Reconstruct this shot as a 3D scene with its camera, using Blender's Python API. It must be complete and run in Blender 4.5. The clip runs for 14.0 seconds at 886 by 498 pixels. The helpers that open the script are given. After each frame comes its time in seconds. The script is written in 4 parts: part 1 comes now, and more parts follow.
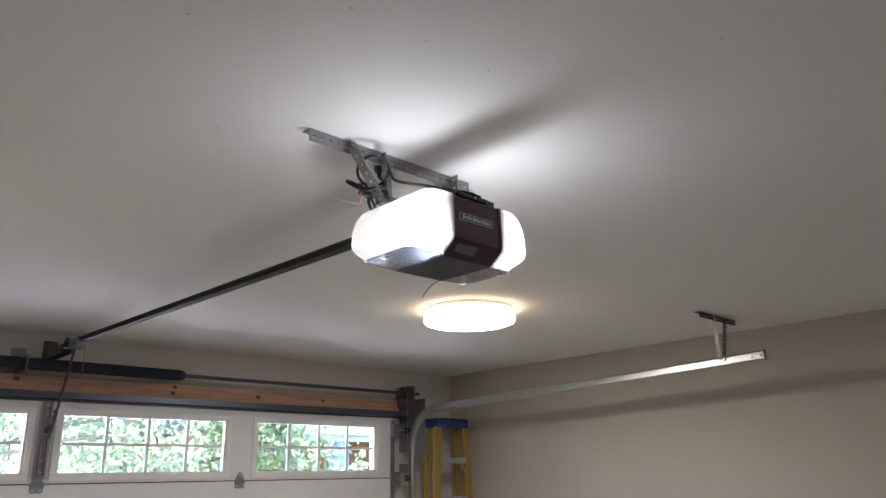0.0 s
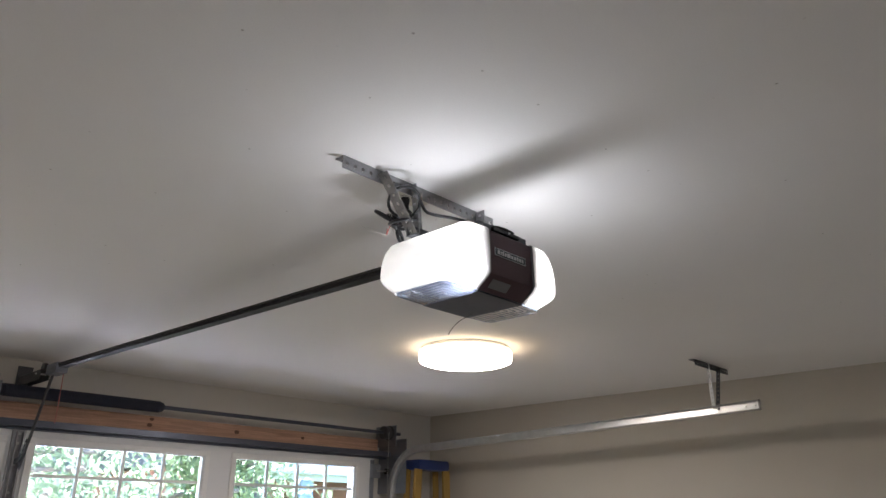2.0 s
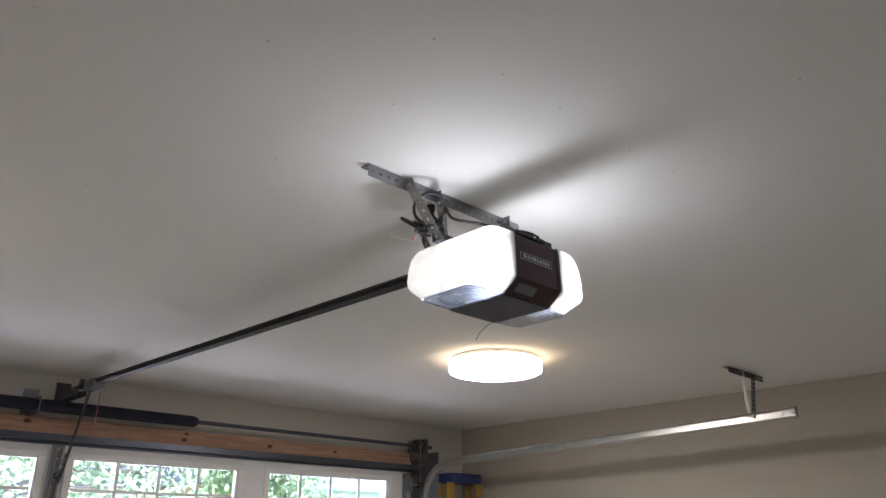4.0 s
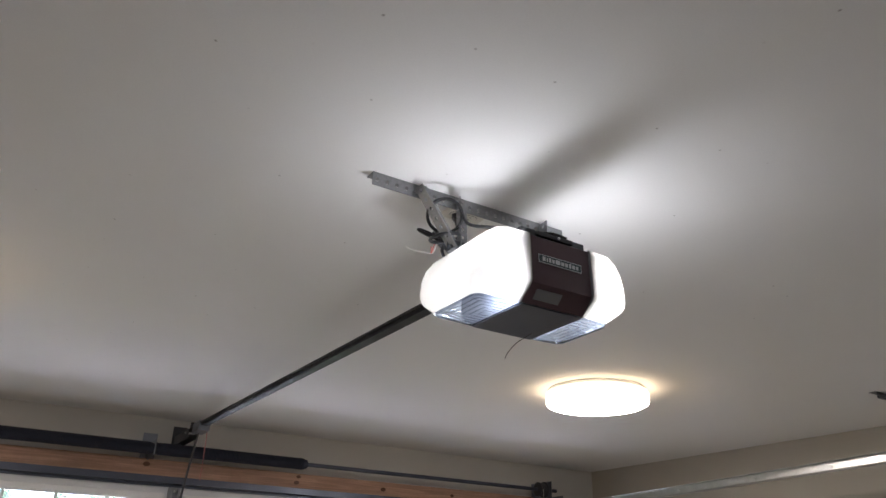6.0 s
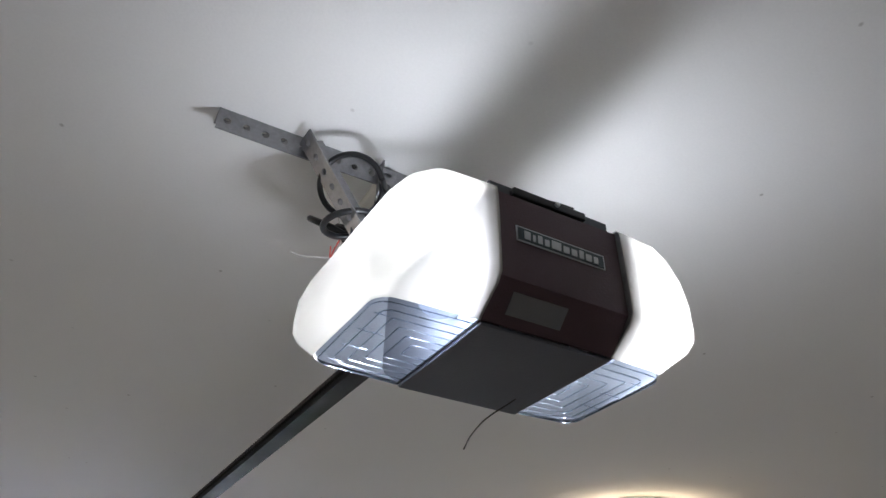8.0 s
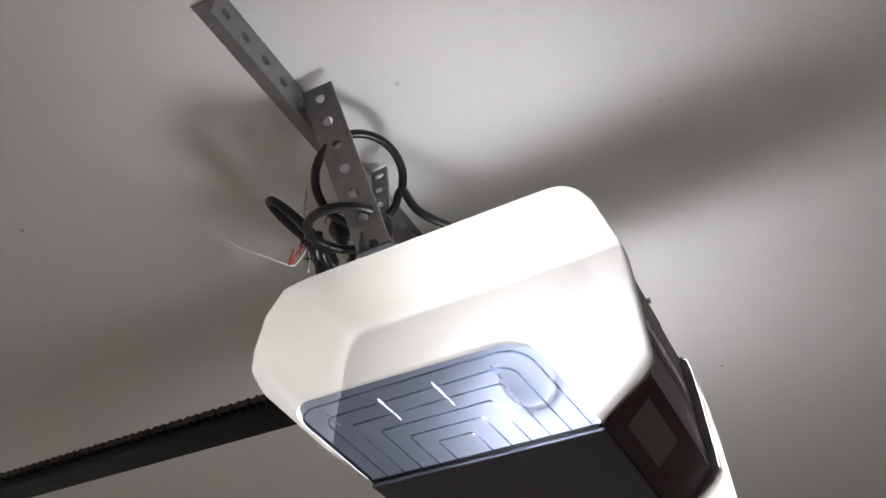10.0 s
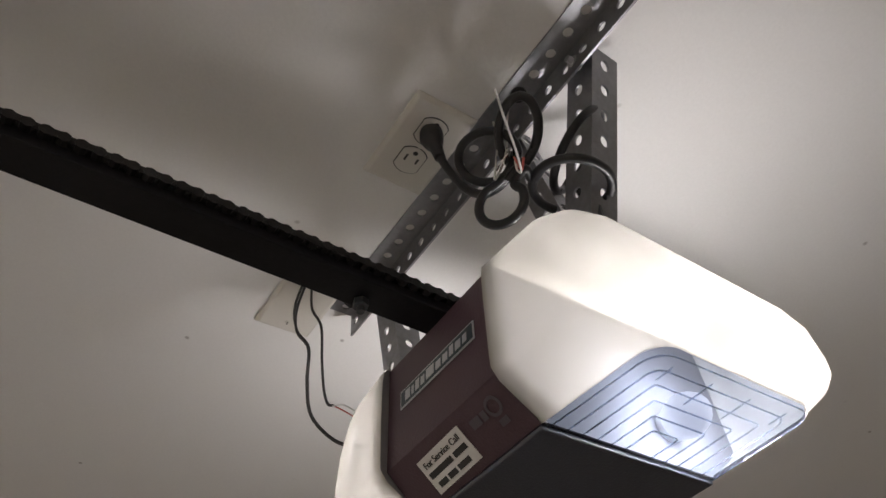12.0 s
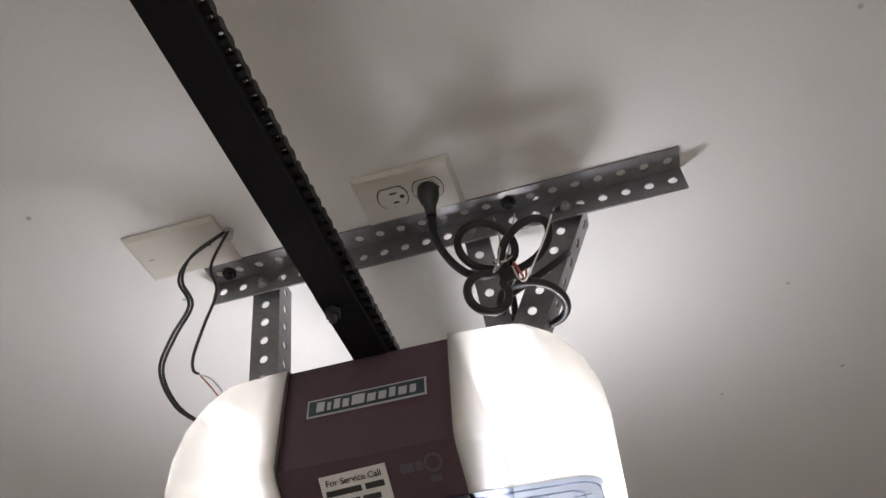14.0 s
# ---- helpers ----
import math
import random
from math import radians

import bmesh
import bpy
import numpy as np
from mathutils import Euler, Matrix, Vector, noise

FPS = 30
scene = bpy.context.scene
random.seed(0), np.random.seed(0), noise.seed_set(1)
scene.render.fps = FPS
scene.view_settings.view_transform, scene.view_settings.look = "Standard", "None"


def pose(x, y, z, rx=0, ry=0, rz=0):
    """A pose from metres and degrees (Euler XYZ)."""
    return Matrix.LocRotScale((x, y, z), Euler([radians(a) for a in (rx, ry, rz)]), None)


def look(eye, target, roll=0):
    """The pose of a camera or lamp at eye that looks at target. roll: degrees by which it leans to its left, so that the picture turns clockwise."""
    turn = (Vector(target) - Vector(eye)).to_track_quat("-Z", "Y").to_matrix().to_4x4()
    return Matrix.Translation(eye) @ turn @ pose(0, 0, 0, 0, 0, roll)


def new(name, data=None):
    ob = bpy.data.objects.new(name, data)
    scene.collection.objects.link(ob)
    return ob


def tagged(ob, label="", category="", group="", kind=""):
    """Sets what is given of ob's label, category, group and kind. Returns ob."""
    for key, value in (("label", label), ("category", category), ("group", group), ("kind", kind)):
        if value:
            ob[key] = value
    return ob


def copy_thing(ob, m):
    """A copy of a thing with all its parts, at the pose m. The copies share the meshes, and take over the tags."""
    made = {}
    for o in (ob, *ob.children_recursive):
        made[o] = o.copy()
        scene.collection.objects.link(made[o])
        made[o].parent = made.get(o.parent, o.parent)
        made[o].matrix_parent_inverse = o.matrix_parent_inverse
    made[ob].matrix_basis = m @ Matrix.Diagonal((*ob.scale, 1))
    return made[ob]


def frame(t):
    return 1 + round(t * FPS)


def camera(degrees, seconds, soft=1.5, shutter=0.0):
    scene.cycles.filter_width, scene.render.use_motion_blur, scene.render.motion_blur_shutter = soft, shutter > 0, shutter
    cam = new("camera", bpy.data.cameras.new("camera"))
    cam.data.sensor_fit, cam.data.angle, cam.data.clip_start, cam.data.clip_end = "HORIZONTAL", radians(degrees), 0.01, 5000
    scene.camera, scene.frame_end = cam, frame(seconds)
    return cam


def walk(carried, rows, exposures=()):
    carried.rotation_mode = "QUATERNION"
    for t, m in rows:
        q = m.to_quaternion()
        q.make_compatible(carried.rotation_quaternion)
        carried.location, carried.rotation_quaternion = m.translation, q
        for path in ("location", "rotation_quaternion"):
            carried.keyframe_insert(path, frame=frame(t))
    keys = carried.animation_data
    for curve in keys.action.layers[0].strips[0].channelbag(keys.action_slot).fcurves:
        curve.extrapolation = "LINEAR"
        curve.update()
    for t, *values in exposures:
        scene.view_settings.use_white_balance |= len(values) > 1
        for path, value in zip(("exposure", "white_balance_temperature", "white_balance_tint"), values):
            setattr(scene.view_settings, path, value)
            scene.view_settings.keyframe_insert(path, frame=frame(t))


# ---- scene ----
cam = camera(61.9, 14.0)

PATH = [
    (0, (-1.174, -1.444, 1.91), (0.132, -0.049, 2.498), -1.0),
    (0.5, (-1.198, -1.341, 1.919), (0.133, 0.007, 2.559), -0.4),
    (1, (-1.232, -1.312, 1.917), (0.119, 0.005, 2.582), -0.1),
    (1.5, (-1.248, -1.309, 1.918), (0.104, 0.0, 2.593), 0.2),
    (2, (-1.251, -1.298, 1.916), (0.092, 0.014, 2.604), 0.5),
    (2.5, (-1.255, -1.284, 1.914), (0.078, 0.033, 2.612), 0.6),
    (3, (-1.253, -1.269, 1.906), (0.068, 0.052, 2.62), 0.7),
    (3.2, (-1.255, -1.265, 1.904), (0.066, 0.056, 2.618), 0.5),
    (5.5, (-1.084, -1.412, 1.855), (-0.039, 0.096, 2.653), 0.9),
    (6, (-0.877, -1.352, 1.882), (0.049, 0.214, 2.713), 1.6),
    (6.5, (-0.621, -1.217, 1.926), (0.167, 0.391, 2.818), 2.7),
    (7, (-0.397, -1.105, 1.985), (0.336, 0.486, 2.949), 2.4),
    (7.5, (-0.321, -0.931, 2.011), (0.393, 0.602, 3.078), 2.2),
    (8, (-0.344, -0.744, 2.076), (0.452, 0.717, 3.186), 1.4),
    (8.5, (-0.362, -0.576, 2.153), (0.558, 0.746, 3.34), 0.5),
    (8.7, (-0.367, -0.518, 2.18), (0.603, 0.741, 3.394), 0.2),
    (11, (-0.455, -0.054, 2.155), (0.933, 0.002, 3.594), -0.1),
    (11.5, (-0.441, 0.187, 2.146), (0.9, -0.254, 3.562), -3.6),
    (12, (-0.342, 0.332, 2.127), (0.764, -0.509, 3.566), -5.6),
    (12.5, (-0.233, 0.432, 2.131), (0.623, -0.671, 3.563), -5.6),
    (13, (-0.166, 0.498, 2.132), (0.415, -0.761, 3.573), -5.3),
    (13.5, (-0.145, 0.577, 2.137), (0.274, -0.795, 3.531), -4.5),
    (14, (-0.127, 0.578, 2.129), (0.192, -0.803, 3.54), -4.6),
]
walk(cam, [(t, look(eye, target, roll)) for t, eye, target, roll in PATH],
     exposures=[(0, 3.88, 5800, 17), (6, 3.88, 5800, 17), (8.7, 3.4, 5550, 15), (10.8, 3.3, 6250, 19), (12.5, 3.45, 6300, 19), (14, 3.75, 6050, 19)])

# world, sun, large lights
world = bpy.data.worlds.new("sky")
scene.world = world
world.use_nodes = True
wn = world.node_tree
sky = wn.nodes.new("ShaderNodeTexSky")
sky.sky_type, sky.sun_disc = "NISHITA", False
sky.sun_elevation, sky.sun_rotation = radians(70), radians(38)
wn.nodes["Background"].inputs["Strength"].default_value = 0.13
wn.links.new(sky.outputs[0], wn.nodes["Background"].inputs["Color"])
sun = new("sun", bpy.data.lights.new("sun", "SUN"))
sun.data.energy, sun.data.angle, sun.data.color = 5.0, radians(0.5), (1.0, 0.95, 0.88)
sun.matrix_world = look((0, 0, 0), (-0.21, -0.27, -0.94))

H = 2.75            # ceiling height
XM, YM = 0.085, -0.098   # middle of the opener
BULB_W, DISC, DISC_RIM = 0.76, 3.6, 0.48


def lamp_point(name, x, y, z, watts, radius, colour):
    la = bpy.data.lights.new(name, "POINT")
    la.energy, la.shadow_soft_size, la.color = watts, radius, colour
    ob = new(name, la)
    ob.location = (x, y, z)
    return ob


# ---------------------------------------------------------------- materials
def mat(name, colour=(0.5, 0.5, 0.5), rough=0.5, metal=0.0, var=0.12, scale=6.0, fine=120.0, bump=0.15, spec=0.5):
    m = bpy.data.materials.new(name)
    m.use_nodes = True
    nt = m.node_tree
    p = nt.nodes["Principled BSDF"]
    p.inputs["Roughness"].default_value, p.inputs["Metallic"].default_value = rough, metal
    p.inputs["Specular IOR Level"].default_value = spec
    tc = nt.nodes.new("ShaderNodeTexCoord")
    n1, n2 = nt.nodes.new("ShaderNodeTexNoise"), nt.nodes.new("ShaderNodeTexNoise")
    for n, s, d in ((n1, scale, 4), (n2, fine, 3)):
        n.inputs["Scale"].default_value, n.inputs["Detail"].default_value = s, d
        nt.links.new(tc.outputs["Object"], n.inputs["Vector"])
    add = nt.nodes.new("ShaderNodeMath")
    add.operation = "ADD"
    nt.links.new(n1.outputs[0], add.inputs[0])
    nt.links.new(n2.outputs[0], add.inputs[1])
    ramp = nt.nodes.new("ShaderNodeMapRange")
    ramp.inputs["From Min"].default_value, ramp.inputs["From Max"].default_value = 0.6, 1.4
    ramp.inputs["To Min"].default_value, ramp.inputs["To Max"].default_value = 1 - var, 1 + var
    nt.links.new(add.outputs[0], ramp.inputs["Value"])
    mul = nt.nodes.new("ShaderNodeVectorMath")
    mul.operation = "SCALE"
    mul.inputs[0].default_value = colour
    nt.links.new(ramp.outputs[0], mul.inputs["Scale"])
    nt.links.new(mul.outputs[0], p.inputs["Base Color"])
    rr = nt.nodes.new("ShaderNodeMapRange")
    rr.inputs["From Min"].default_value, rr.inputs["From Max"].default_value = 0.3, 0.7
    rr.inputs["To Min"].default_value, rr.inputs["To Max"].default_value = max(0.02, rough - 0.08), min(1, rough + 0.08)
    nt.links.new(n1.outputs[0], rr.inputs["Value"])
    nt.links.new(rr.outputs[0], p.inputs["Roughness"])
    if bump:
        b = nt.nodes.new("ShaderNodeBump")
        b.inputs["Strength"].default_value, b.inputs["Distance"].default_value = bump, 0.002
        nt.links.new(n2.outputs[0], b.inputs["Height"])
        nt.links.new(b.outputs[0], p.inputs["Normal"])
    return m


def ceiling_paint():
    m = mat("ceiling_paint", (0.82, 0.81, 0.79), 0.85, 0, 0.03, 1.3, 260, 0.12, 0.2)
    nt = m.node_tree
    p = nt.nodes["Principled BSDF"]
    old = p.inputs["Base Color"].links[0].from_socket
    tc = nt.nodes["Texture Coordinate"]
    v = nt.nodes.new("ShaderNodeTexVoronoi")
    v.voronoi_dimensions = "2D"
    v.inputs["Scale"].default_value = 4.6
    wob = nt.nodes.new("ShaderNodeTexNoise")
    wob.inputs["Scale"].default_value, wob.inputs["Detail"].default_value = 160, 4
    vm = nt.nodes.new("ShaderNodeVectorMath")
    vm.operation = "MULTIPLY_ADD"
    vm.inputs[1].default_value = (0.010, 0.006, 0.0)
    nt.links.new(wob.outputs["Color"], vm.inputs[0])
    nt.links.new(tc.outputs["Object"], vm.inputs[2])
    nt.links.new(vm.outputs[0], v.inputs["Vector"])
    lt = nt.nodes.new("ShaderNodeMapRange")
    lt.inputs["From Min"].default_value, lt.inputs["From Max"].default_value = 0.006, 0.018
    lt.inputs["To Min"].default_value, lt.inputs["To Max"].default_value = 0.55, 0.0
    nt.links.new(v.outputs["Distance"], lt.inputs["Value"])
    few = nt.nodes.new("ShaderNodeMapRange")
    few.inputs["From Min"].default_value, few.inputs["From Max"].default_value = 0.45, 0.80
    nt.links.new(v.outputs["Color"], few.inputs["Value"])
    thin = nt.nodes.new("ShaderNodeMath")
    thin.operation = "MULTIPLY"
    nt.links.new(lt.outputs[0], thin.inputs[0])
    nt.links.new(few.outputs[0], thin.inputs[1])
    mx = nt.nodes.new("ShaderNodeMix")
    mx.data_type = "RGBA"
    mx.inputs["B"].default_value = (0.16, 0.13, 0.10, 1)
    nt.links.new(thin.outputs[0], mx.inputs["Factor"])
    nt.links.new(old, mx.inputs["A"])
    nt.links.new(mx.outputs["Result"], p.inputs["Base Color"])
    return m


def wood_mat(name, colour):
    m = mat(name, colour, 0.7, 0, 0.1, 3, 90, 0.25, 0.3)
    nt = m.node_tree
    p = nt.nodes["Principled BSDF"]
    old = p.inputs["Base Color"].links[0].from_socket
    tc = nt.nodes["Texture Coordinate"]
    mp = nt.nodes.new("ShaderNodeMapping")
    mp.inputs["Scale"].default_value = (1.2, 20, 26)
    nt.links.new(tc.outputs["Object"], mp.inputs["Vector"])
    g = nt.nodes.new("ShaderNodeTexNoise")
    g.inputs["Scale"].default_value, g.inputs["Detail"].default_value, g.inputs["Distortion"].default_value = 2.2, 6, 1.1
    nt.links.new(mp.outputs[0], g.inputs["Vector"])
    r = nt.nodes.new("ShaderNodeMapRange")
    r.inputs["From Min"].default_value, r.inputs["From Max"].default_value = 0.35, 0.7
    r.inputs["To Min"].default_value, r.inputs["To Max"].default_value = 0.72, 1.15
    nt.links.new(g.outputs[0], r.inputs["Value"])
    k = nt.nodes.new("ShaderNodeVectorMath")
    k.operation = "SCALE"
    nt.links.new(old, k.inputs[0])
    nt.links.new(r.outputs[0], k.inputs["Scale"])
    nt.links.new(k.outputs[0], p.inputs["Base Color"])
    return m


def glow(name, colour, strength):
    m = bpy.data.materials.new(name)
    m.use_nodes = True
    p = m.node_tree.nodes["Principled BSDF"]
    p.inputs["Base Color"].default_value = (0.8, 0.8, 0.78, 1)
    p.inputs["Roughness"].default_value = 0.4
    p.inputs["Emission Color"].default_value = (*colour, 1)
    p.inputs["Emission Strength"].default_value = strength
    return m


def cover_plastic():
    """Milky plastic that lets lamp light through."""
    m = bpy.data.materials.new("milky_plastic")
    m.use_nodes = True
    nt = m.node_tree
    p = nt.nodes["Principled BSDF"]
    p.inputs["Base Color"].default_value = (0.37, 0.355, 0.325, 1)
    p.inputs["Roughness"].default_value = 0.38
    n = nt.nodes.new("ShaderNodeTexNoise")
    n.inputs["Scale"].default_value = 14
    tc = nt.nodes.new("ShaderNodeTexCoord")
    nt.links.new(tc.outputs["Object"], n.inputs["Vector"])
    r = nt.nodes.new("ShaderNodeMapRange")
    r.inputs["To Min"].default_value, r.inputs["To Max"].default_value = 0.30, 0.46
    nt.links.new(n.outputs[0], r.inputs["Value"])
    nt.links.new(r.outputs[0], p.inputs["Roughness"])
    t = nt.nodes.new("ShaderNodeBsdfTranslucent")
    t.inputs["Color"].default_value = (0.66, 0.615, 0.545, 1)
    mix = nt.nodes.new("ShaderNodeMixShader")
    nt.links.new(p.outputs[0], mix.inputs[1])
    nt.links.new(t.outputs[0], mix.inputs[2])
    tr = nt.nodes.new("ShaderNodeBsdfTransparent")
    tr.inputs["Color"].default_value = (1, 0.98, 0.95, 1)
    mix2 = nt.nodes.new("ShaderNodeMixShader")
    nt.links.new(mix.outputs[0], mix2.inputs[1])
    nt.links.new(tr.outputs[0], mix2.inputs[2])
    # shade beside the middle housing is built in: the plastic passes less light there
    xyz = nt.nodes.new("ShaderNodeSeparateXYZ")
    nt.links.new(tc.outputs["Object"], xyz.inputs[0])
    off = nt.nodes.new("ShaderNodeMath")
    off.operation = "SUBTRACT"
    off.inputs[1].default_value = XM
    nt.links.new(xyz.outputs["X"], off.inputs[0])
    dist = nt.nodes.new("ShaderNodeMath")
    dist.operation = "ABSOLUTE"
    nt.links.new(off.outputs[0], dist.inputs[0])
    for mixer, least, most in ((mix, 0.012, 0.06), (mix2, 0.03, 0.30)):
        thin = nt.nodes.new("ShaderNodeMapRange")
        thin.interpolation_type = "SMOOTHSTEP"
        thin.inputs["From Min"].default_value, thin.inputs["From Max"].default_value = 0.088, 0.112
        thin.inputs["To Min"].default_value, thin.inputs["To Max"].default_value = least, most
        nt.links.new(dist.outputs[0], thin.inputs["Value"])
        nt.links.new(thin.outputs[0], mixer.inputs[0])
    nt.links.new(mix2.outputs[0], nt.nodes["Material Output"].inputs["Surface"])
    return m


def clear(name, tint=(1, 1, 1), gloss=0.08, rough=0.03, haze=0.0, cloudy="Diffuse"):
    """Thin clear sheet: see-through, with some gloss and haze."""
    m = bpy.data.materials.new(name)
    m.use_nodes = True
    nt = m.node_tree
    nt.nodes.remove(nt.nodes["Principled BSDF"])
    tr, gl, df = (nt.nodes.new("ShaderNodeBsdf" + k) for k in ("Transparent", "Glossy", cloudy))
    tr.inputs["Color"].default_value = (*tint, 1)
    gl.inputs["Roughness"].default_value = rough
    df.inputs["Color"].default_value = (0.6, 0.63, 0.68, 1)
    fr = nt.nodes.new("ShaderNodeFresnel")
    fr.inputs["IOR"].default_value = 1.45
    ad = nt.nodes.new("ShaderNodeMath")
    ad.operation, ad.use_clamp = "ADD", True
    ad.inputs[1].default_value = gloss
    nt.links.new(fr.outputs[0], ad.inputs[0])
    a, b = nt.nodes.new("ShaderNodeMixShader"), nt.nodes.new("ShaderNodeMixShader")
    a.inputs[0].default_value = haze
    nt.links.new(tr.outputs[0], a.inputs[1])
    nt.links.new(df.outputs[0], a.inputs[2])
    nt.links.new(ad.outputs[0], b.inputs[0])
    nt.links.new(a.outputs[0], b.inputs[1])
    nt.links.new(gl.outputs[0], b.inputs[2])
    nt.links.new(b.outputs[0], nt.nodes["Material Output"].inputs["Surface"])
    return m


M_CEIL = ceiling_paint()
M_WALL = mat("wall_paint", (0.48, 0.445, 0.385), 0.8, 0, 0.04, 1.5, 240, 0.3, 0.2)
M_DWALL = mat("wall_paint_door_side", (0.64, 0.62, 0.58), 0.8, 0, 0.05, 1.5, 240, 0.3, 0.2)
M_FLOOR = mat("concrete", (0.41, 0.395, 0.37), 0.75, 0, 0.2, 1.2, 60, 0.3)
M_DOOR = mat("door_paint", (0.72, 0.73, 0.74), 0.5, 0, 0.04, 3, 160, 0.2)
M_VINYL = mat("white_vinyl", (0.78, 0.78, 0.77), 0.45, 0, 0.03, 5, 200, 0.1)
M_PINE = wood_mat("raw_pine", (0.55, 0.34, 0.235))
M_KNOT = mat("knot_wood", (0.13, 0.06, 0.035), 0.7, 0, 0.2, 40, 200)
M_GALV = mat("galvanised_steel", (0.56, 0.56, 0.55), 0.36, 0.9, 0.14, 22, 180, 0.15)
M_STRAP = mat("zinc_strap", (0.62, 0.62, 0.60), 0.5, 0.25, 0.10, 20, 180, 0.1)
M_ANGLE = mat("angle_steel", (0.29, 0.29, 0.30), 0.42, 0.85, 0.18, 18, 160, 0.2)
M_DKSTEEL = mat("dark_steel", (0.10, 0.105, 0.115), 0.45, 0.7, 0.2, 14, 150, 0.2)
M_HINGE = mat("zinc_hinge", (0.29, 0.31, 0.35), 0.4, 0.9, 0.15, 30, 200, 0.15)
M_STRUT = mat("strut_steel", (0.085, 0.095, 0.125), 0.4, 0.7, 0.2, 9, 150, 0.15)
M_SPRING = mat("oiled_spring", (0.026, 0.030, 0.050), 0.5, 0.3, 0.25, 20, 140, 0.2)
M_RAIL = mat("black_rail", (0.008, 0.008, 0.010), 0.5, 0.0, 0.2, 9, 150, 0.15, 0.25)
M_CHAIN = mat("black_chain", (0.015, 0.014, 0.014), 0.5, 0.3, 0.25, 30, 200, 0.2)
M_CORD = mat("black_cord", (0.010, 0.010, 0.011), 0.35, 0, 0.15, 40, 300, 0.1)
M_BLACK = mat("black_plastic", (0.012, 0.012, 0.013), 0.4, 0, 0.15, 25, 250, 0.1)
M_BAND = mat("plum_plastic", (0.078, 0.042, 0.055), 0.5, 0, 0.10, 8, 420, 0.25)
M_BASE = mat("slate_plastic", (0.075, 0.082, 0.108), 0.5, 0, 0.12, 8, 420, 0.25)
M_PLATE = mat("ivory_plate", (0.66, 0.63, 0.57), 0.35, 0, 0.02, 8, 200, 0.05)
M_BULK = mat("grey_plastic", (0.24, 0.24, 0.25), 0.6, 0, 0.08, 8, 300, 0.1)
M_SLOT = mat("slot_black", (0.02, 0.02, 0.02), 0.6)
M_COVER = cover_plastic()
M_LENS = clear("prism_lens", (0.125, 0.14, 0.17), 0.0, 0.20, 0.003, "Translucent")
M_RIDGE = clear("prism_ridge", (0.62, 0.68, 0.78), 0.04, 0.20, 0.0, "Translucent")
for thin_sheet in (M_LENS, M_RIDGE):
    thin_sheet.node_tree.nodes["Fresnel"].inputs["IOR"].default_value = 1.04
M_GLASS = clear("window_glass", (0.78, 0.84, 0.88), 0.02, 0.01)
M_DISC = glow("lit_acrylic", (1.0, 0.89, 0.73), DISC)
M_RIM = glow("lit_acrylic_rim", (1.0, 0.74, 0.42), DISC_RIM)
M_LED = glow("lit_bulb", (0.95, 0.97, 1.0), 0.30)
M_LOGO = mat("silver_print", (0.55, 0.56, 0.58), 0.35, 0.3, 0.05, 30, 300, 0)
M_LOGOBG = mat("teal_print", (0.030, 0.050, 0.062), 0.4, 0, 0.08, 30, 300, 0)
M_GREYPRINT = mat("grey_print", (0.10, 0.085, 0.10), 0.4, 0, 0.05, 30, 300, 0)
M_LABEL = mat("paper_label", (0.72, 0.70, 0.68), 0.6, 0, 0.03, 20, 300, 0.05)
M_GREYLABEL = mat("grey_label", (0.20, 0.205, 0.22), 0.5, 0, 0.05, 20, 300, 0.05)
M_INK = mat("black_ink", (0.03, 0.03, 0.03), 0.6, 0, 0.05, 30, 300, 0)
M_WIREGREY = mat("grey_wire", (0.035, 0.033, 0.032), 0.5, 0, 0.1, 40, 300, 0.1)
M_WIREWHITE = mat("white_wire", (0.68, 0.66, 0.64), 0.5, 0, 0.05, 40, 300, 0.1)
M_WIRERED = mat("red_wire", (0.50, 0.09, 0.07), 0.5, 0, 0.05, 40, 300, 0.1)
M_TIE = mat("bare_wire", (0.6, 0.58, 0.55), 0.3, 0.9, 0.05, 40, 300, 0.1)
M_LADY = mat("yellow_fibreglass", (0.34, 0.215, 0.05), 0.5, 0, 0.12, 6, 120, 0.2)
M_LADB = mat("blue_plastic", (0.025, 0.045, 0.17), 0.45, 0, 0.12, 8, 160, 0.15)
M_ALU = mat("aluminium", (0.62, 0.62, 0.62), 0.38, 0.9, 0.1, 15, 160, 0.1)
M_CORDRED = mat("red_cord", (0.45, 0.16, 0.14), 0.8, 0, 0.1, 30, 200, 0.1)


# ---------------------------------------------------------------- mesh helpers
def mesh_of(bm, name, material):
    me = bpy.data.meshes.new(name)
    bmesh.ops.recalc_face_normals(bm, faces=bm.faces)
    bm.to_mesh(me)
    bm.free()
    me.materials.append(material)
    return me


def part(name, bm, material, parent=None, label="", smooth=False, bevel=0.0):
    me = mesh_of(bm, name, material)
    if smooth:
        me.shade_smooth()
        me.set_sharp_from_angle(angle=radians(38))
    ob = new(name, me)
    ob.parent = parent
    if bevel:
        mod = ob.modifiers.new("bevel", "BEVEL")
        mod.width, mod.segments, mod.limit_method = bevel, 2, "ANGLE"
    return tagged(ob, label) if label else ob


def thing(name, label, category, group="", kind=""):
    ob = new(name)
    ob.empty_display_size = 0.05
    return tagged(ob, label, category, group, kind)


def B():
    return bmesh.new()


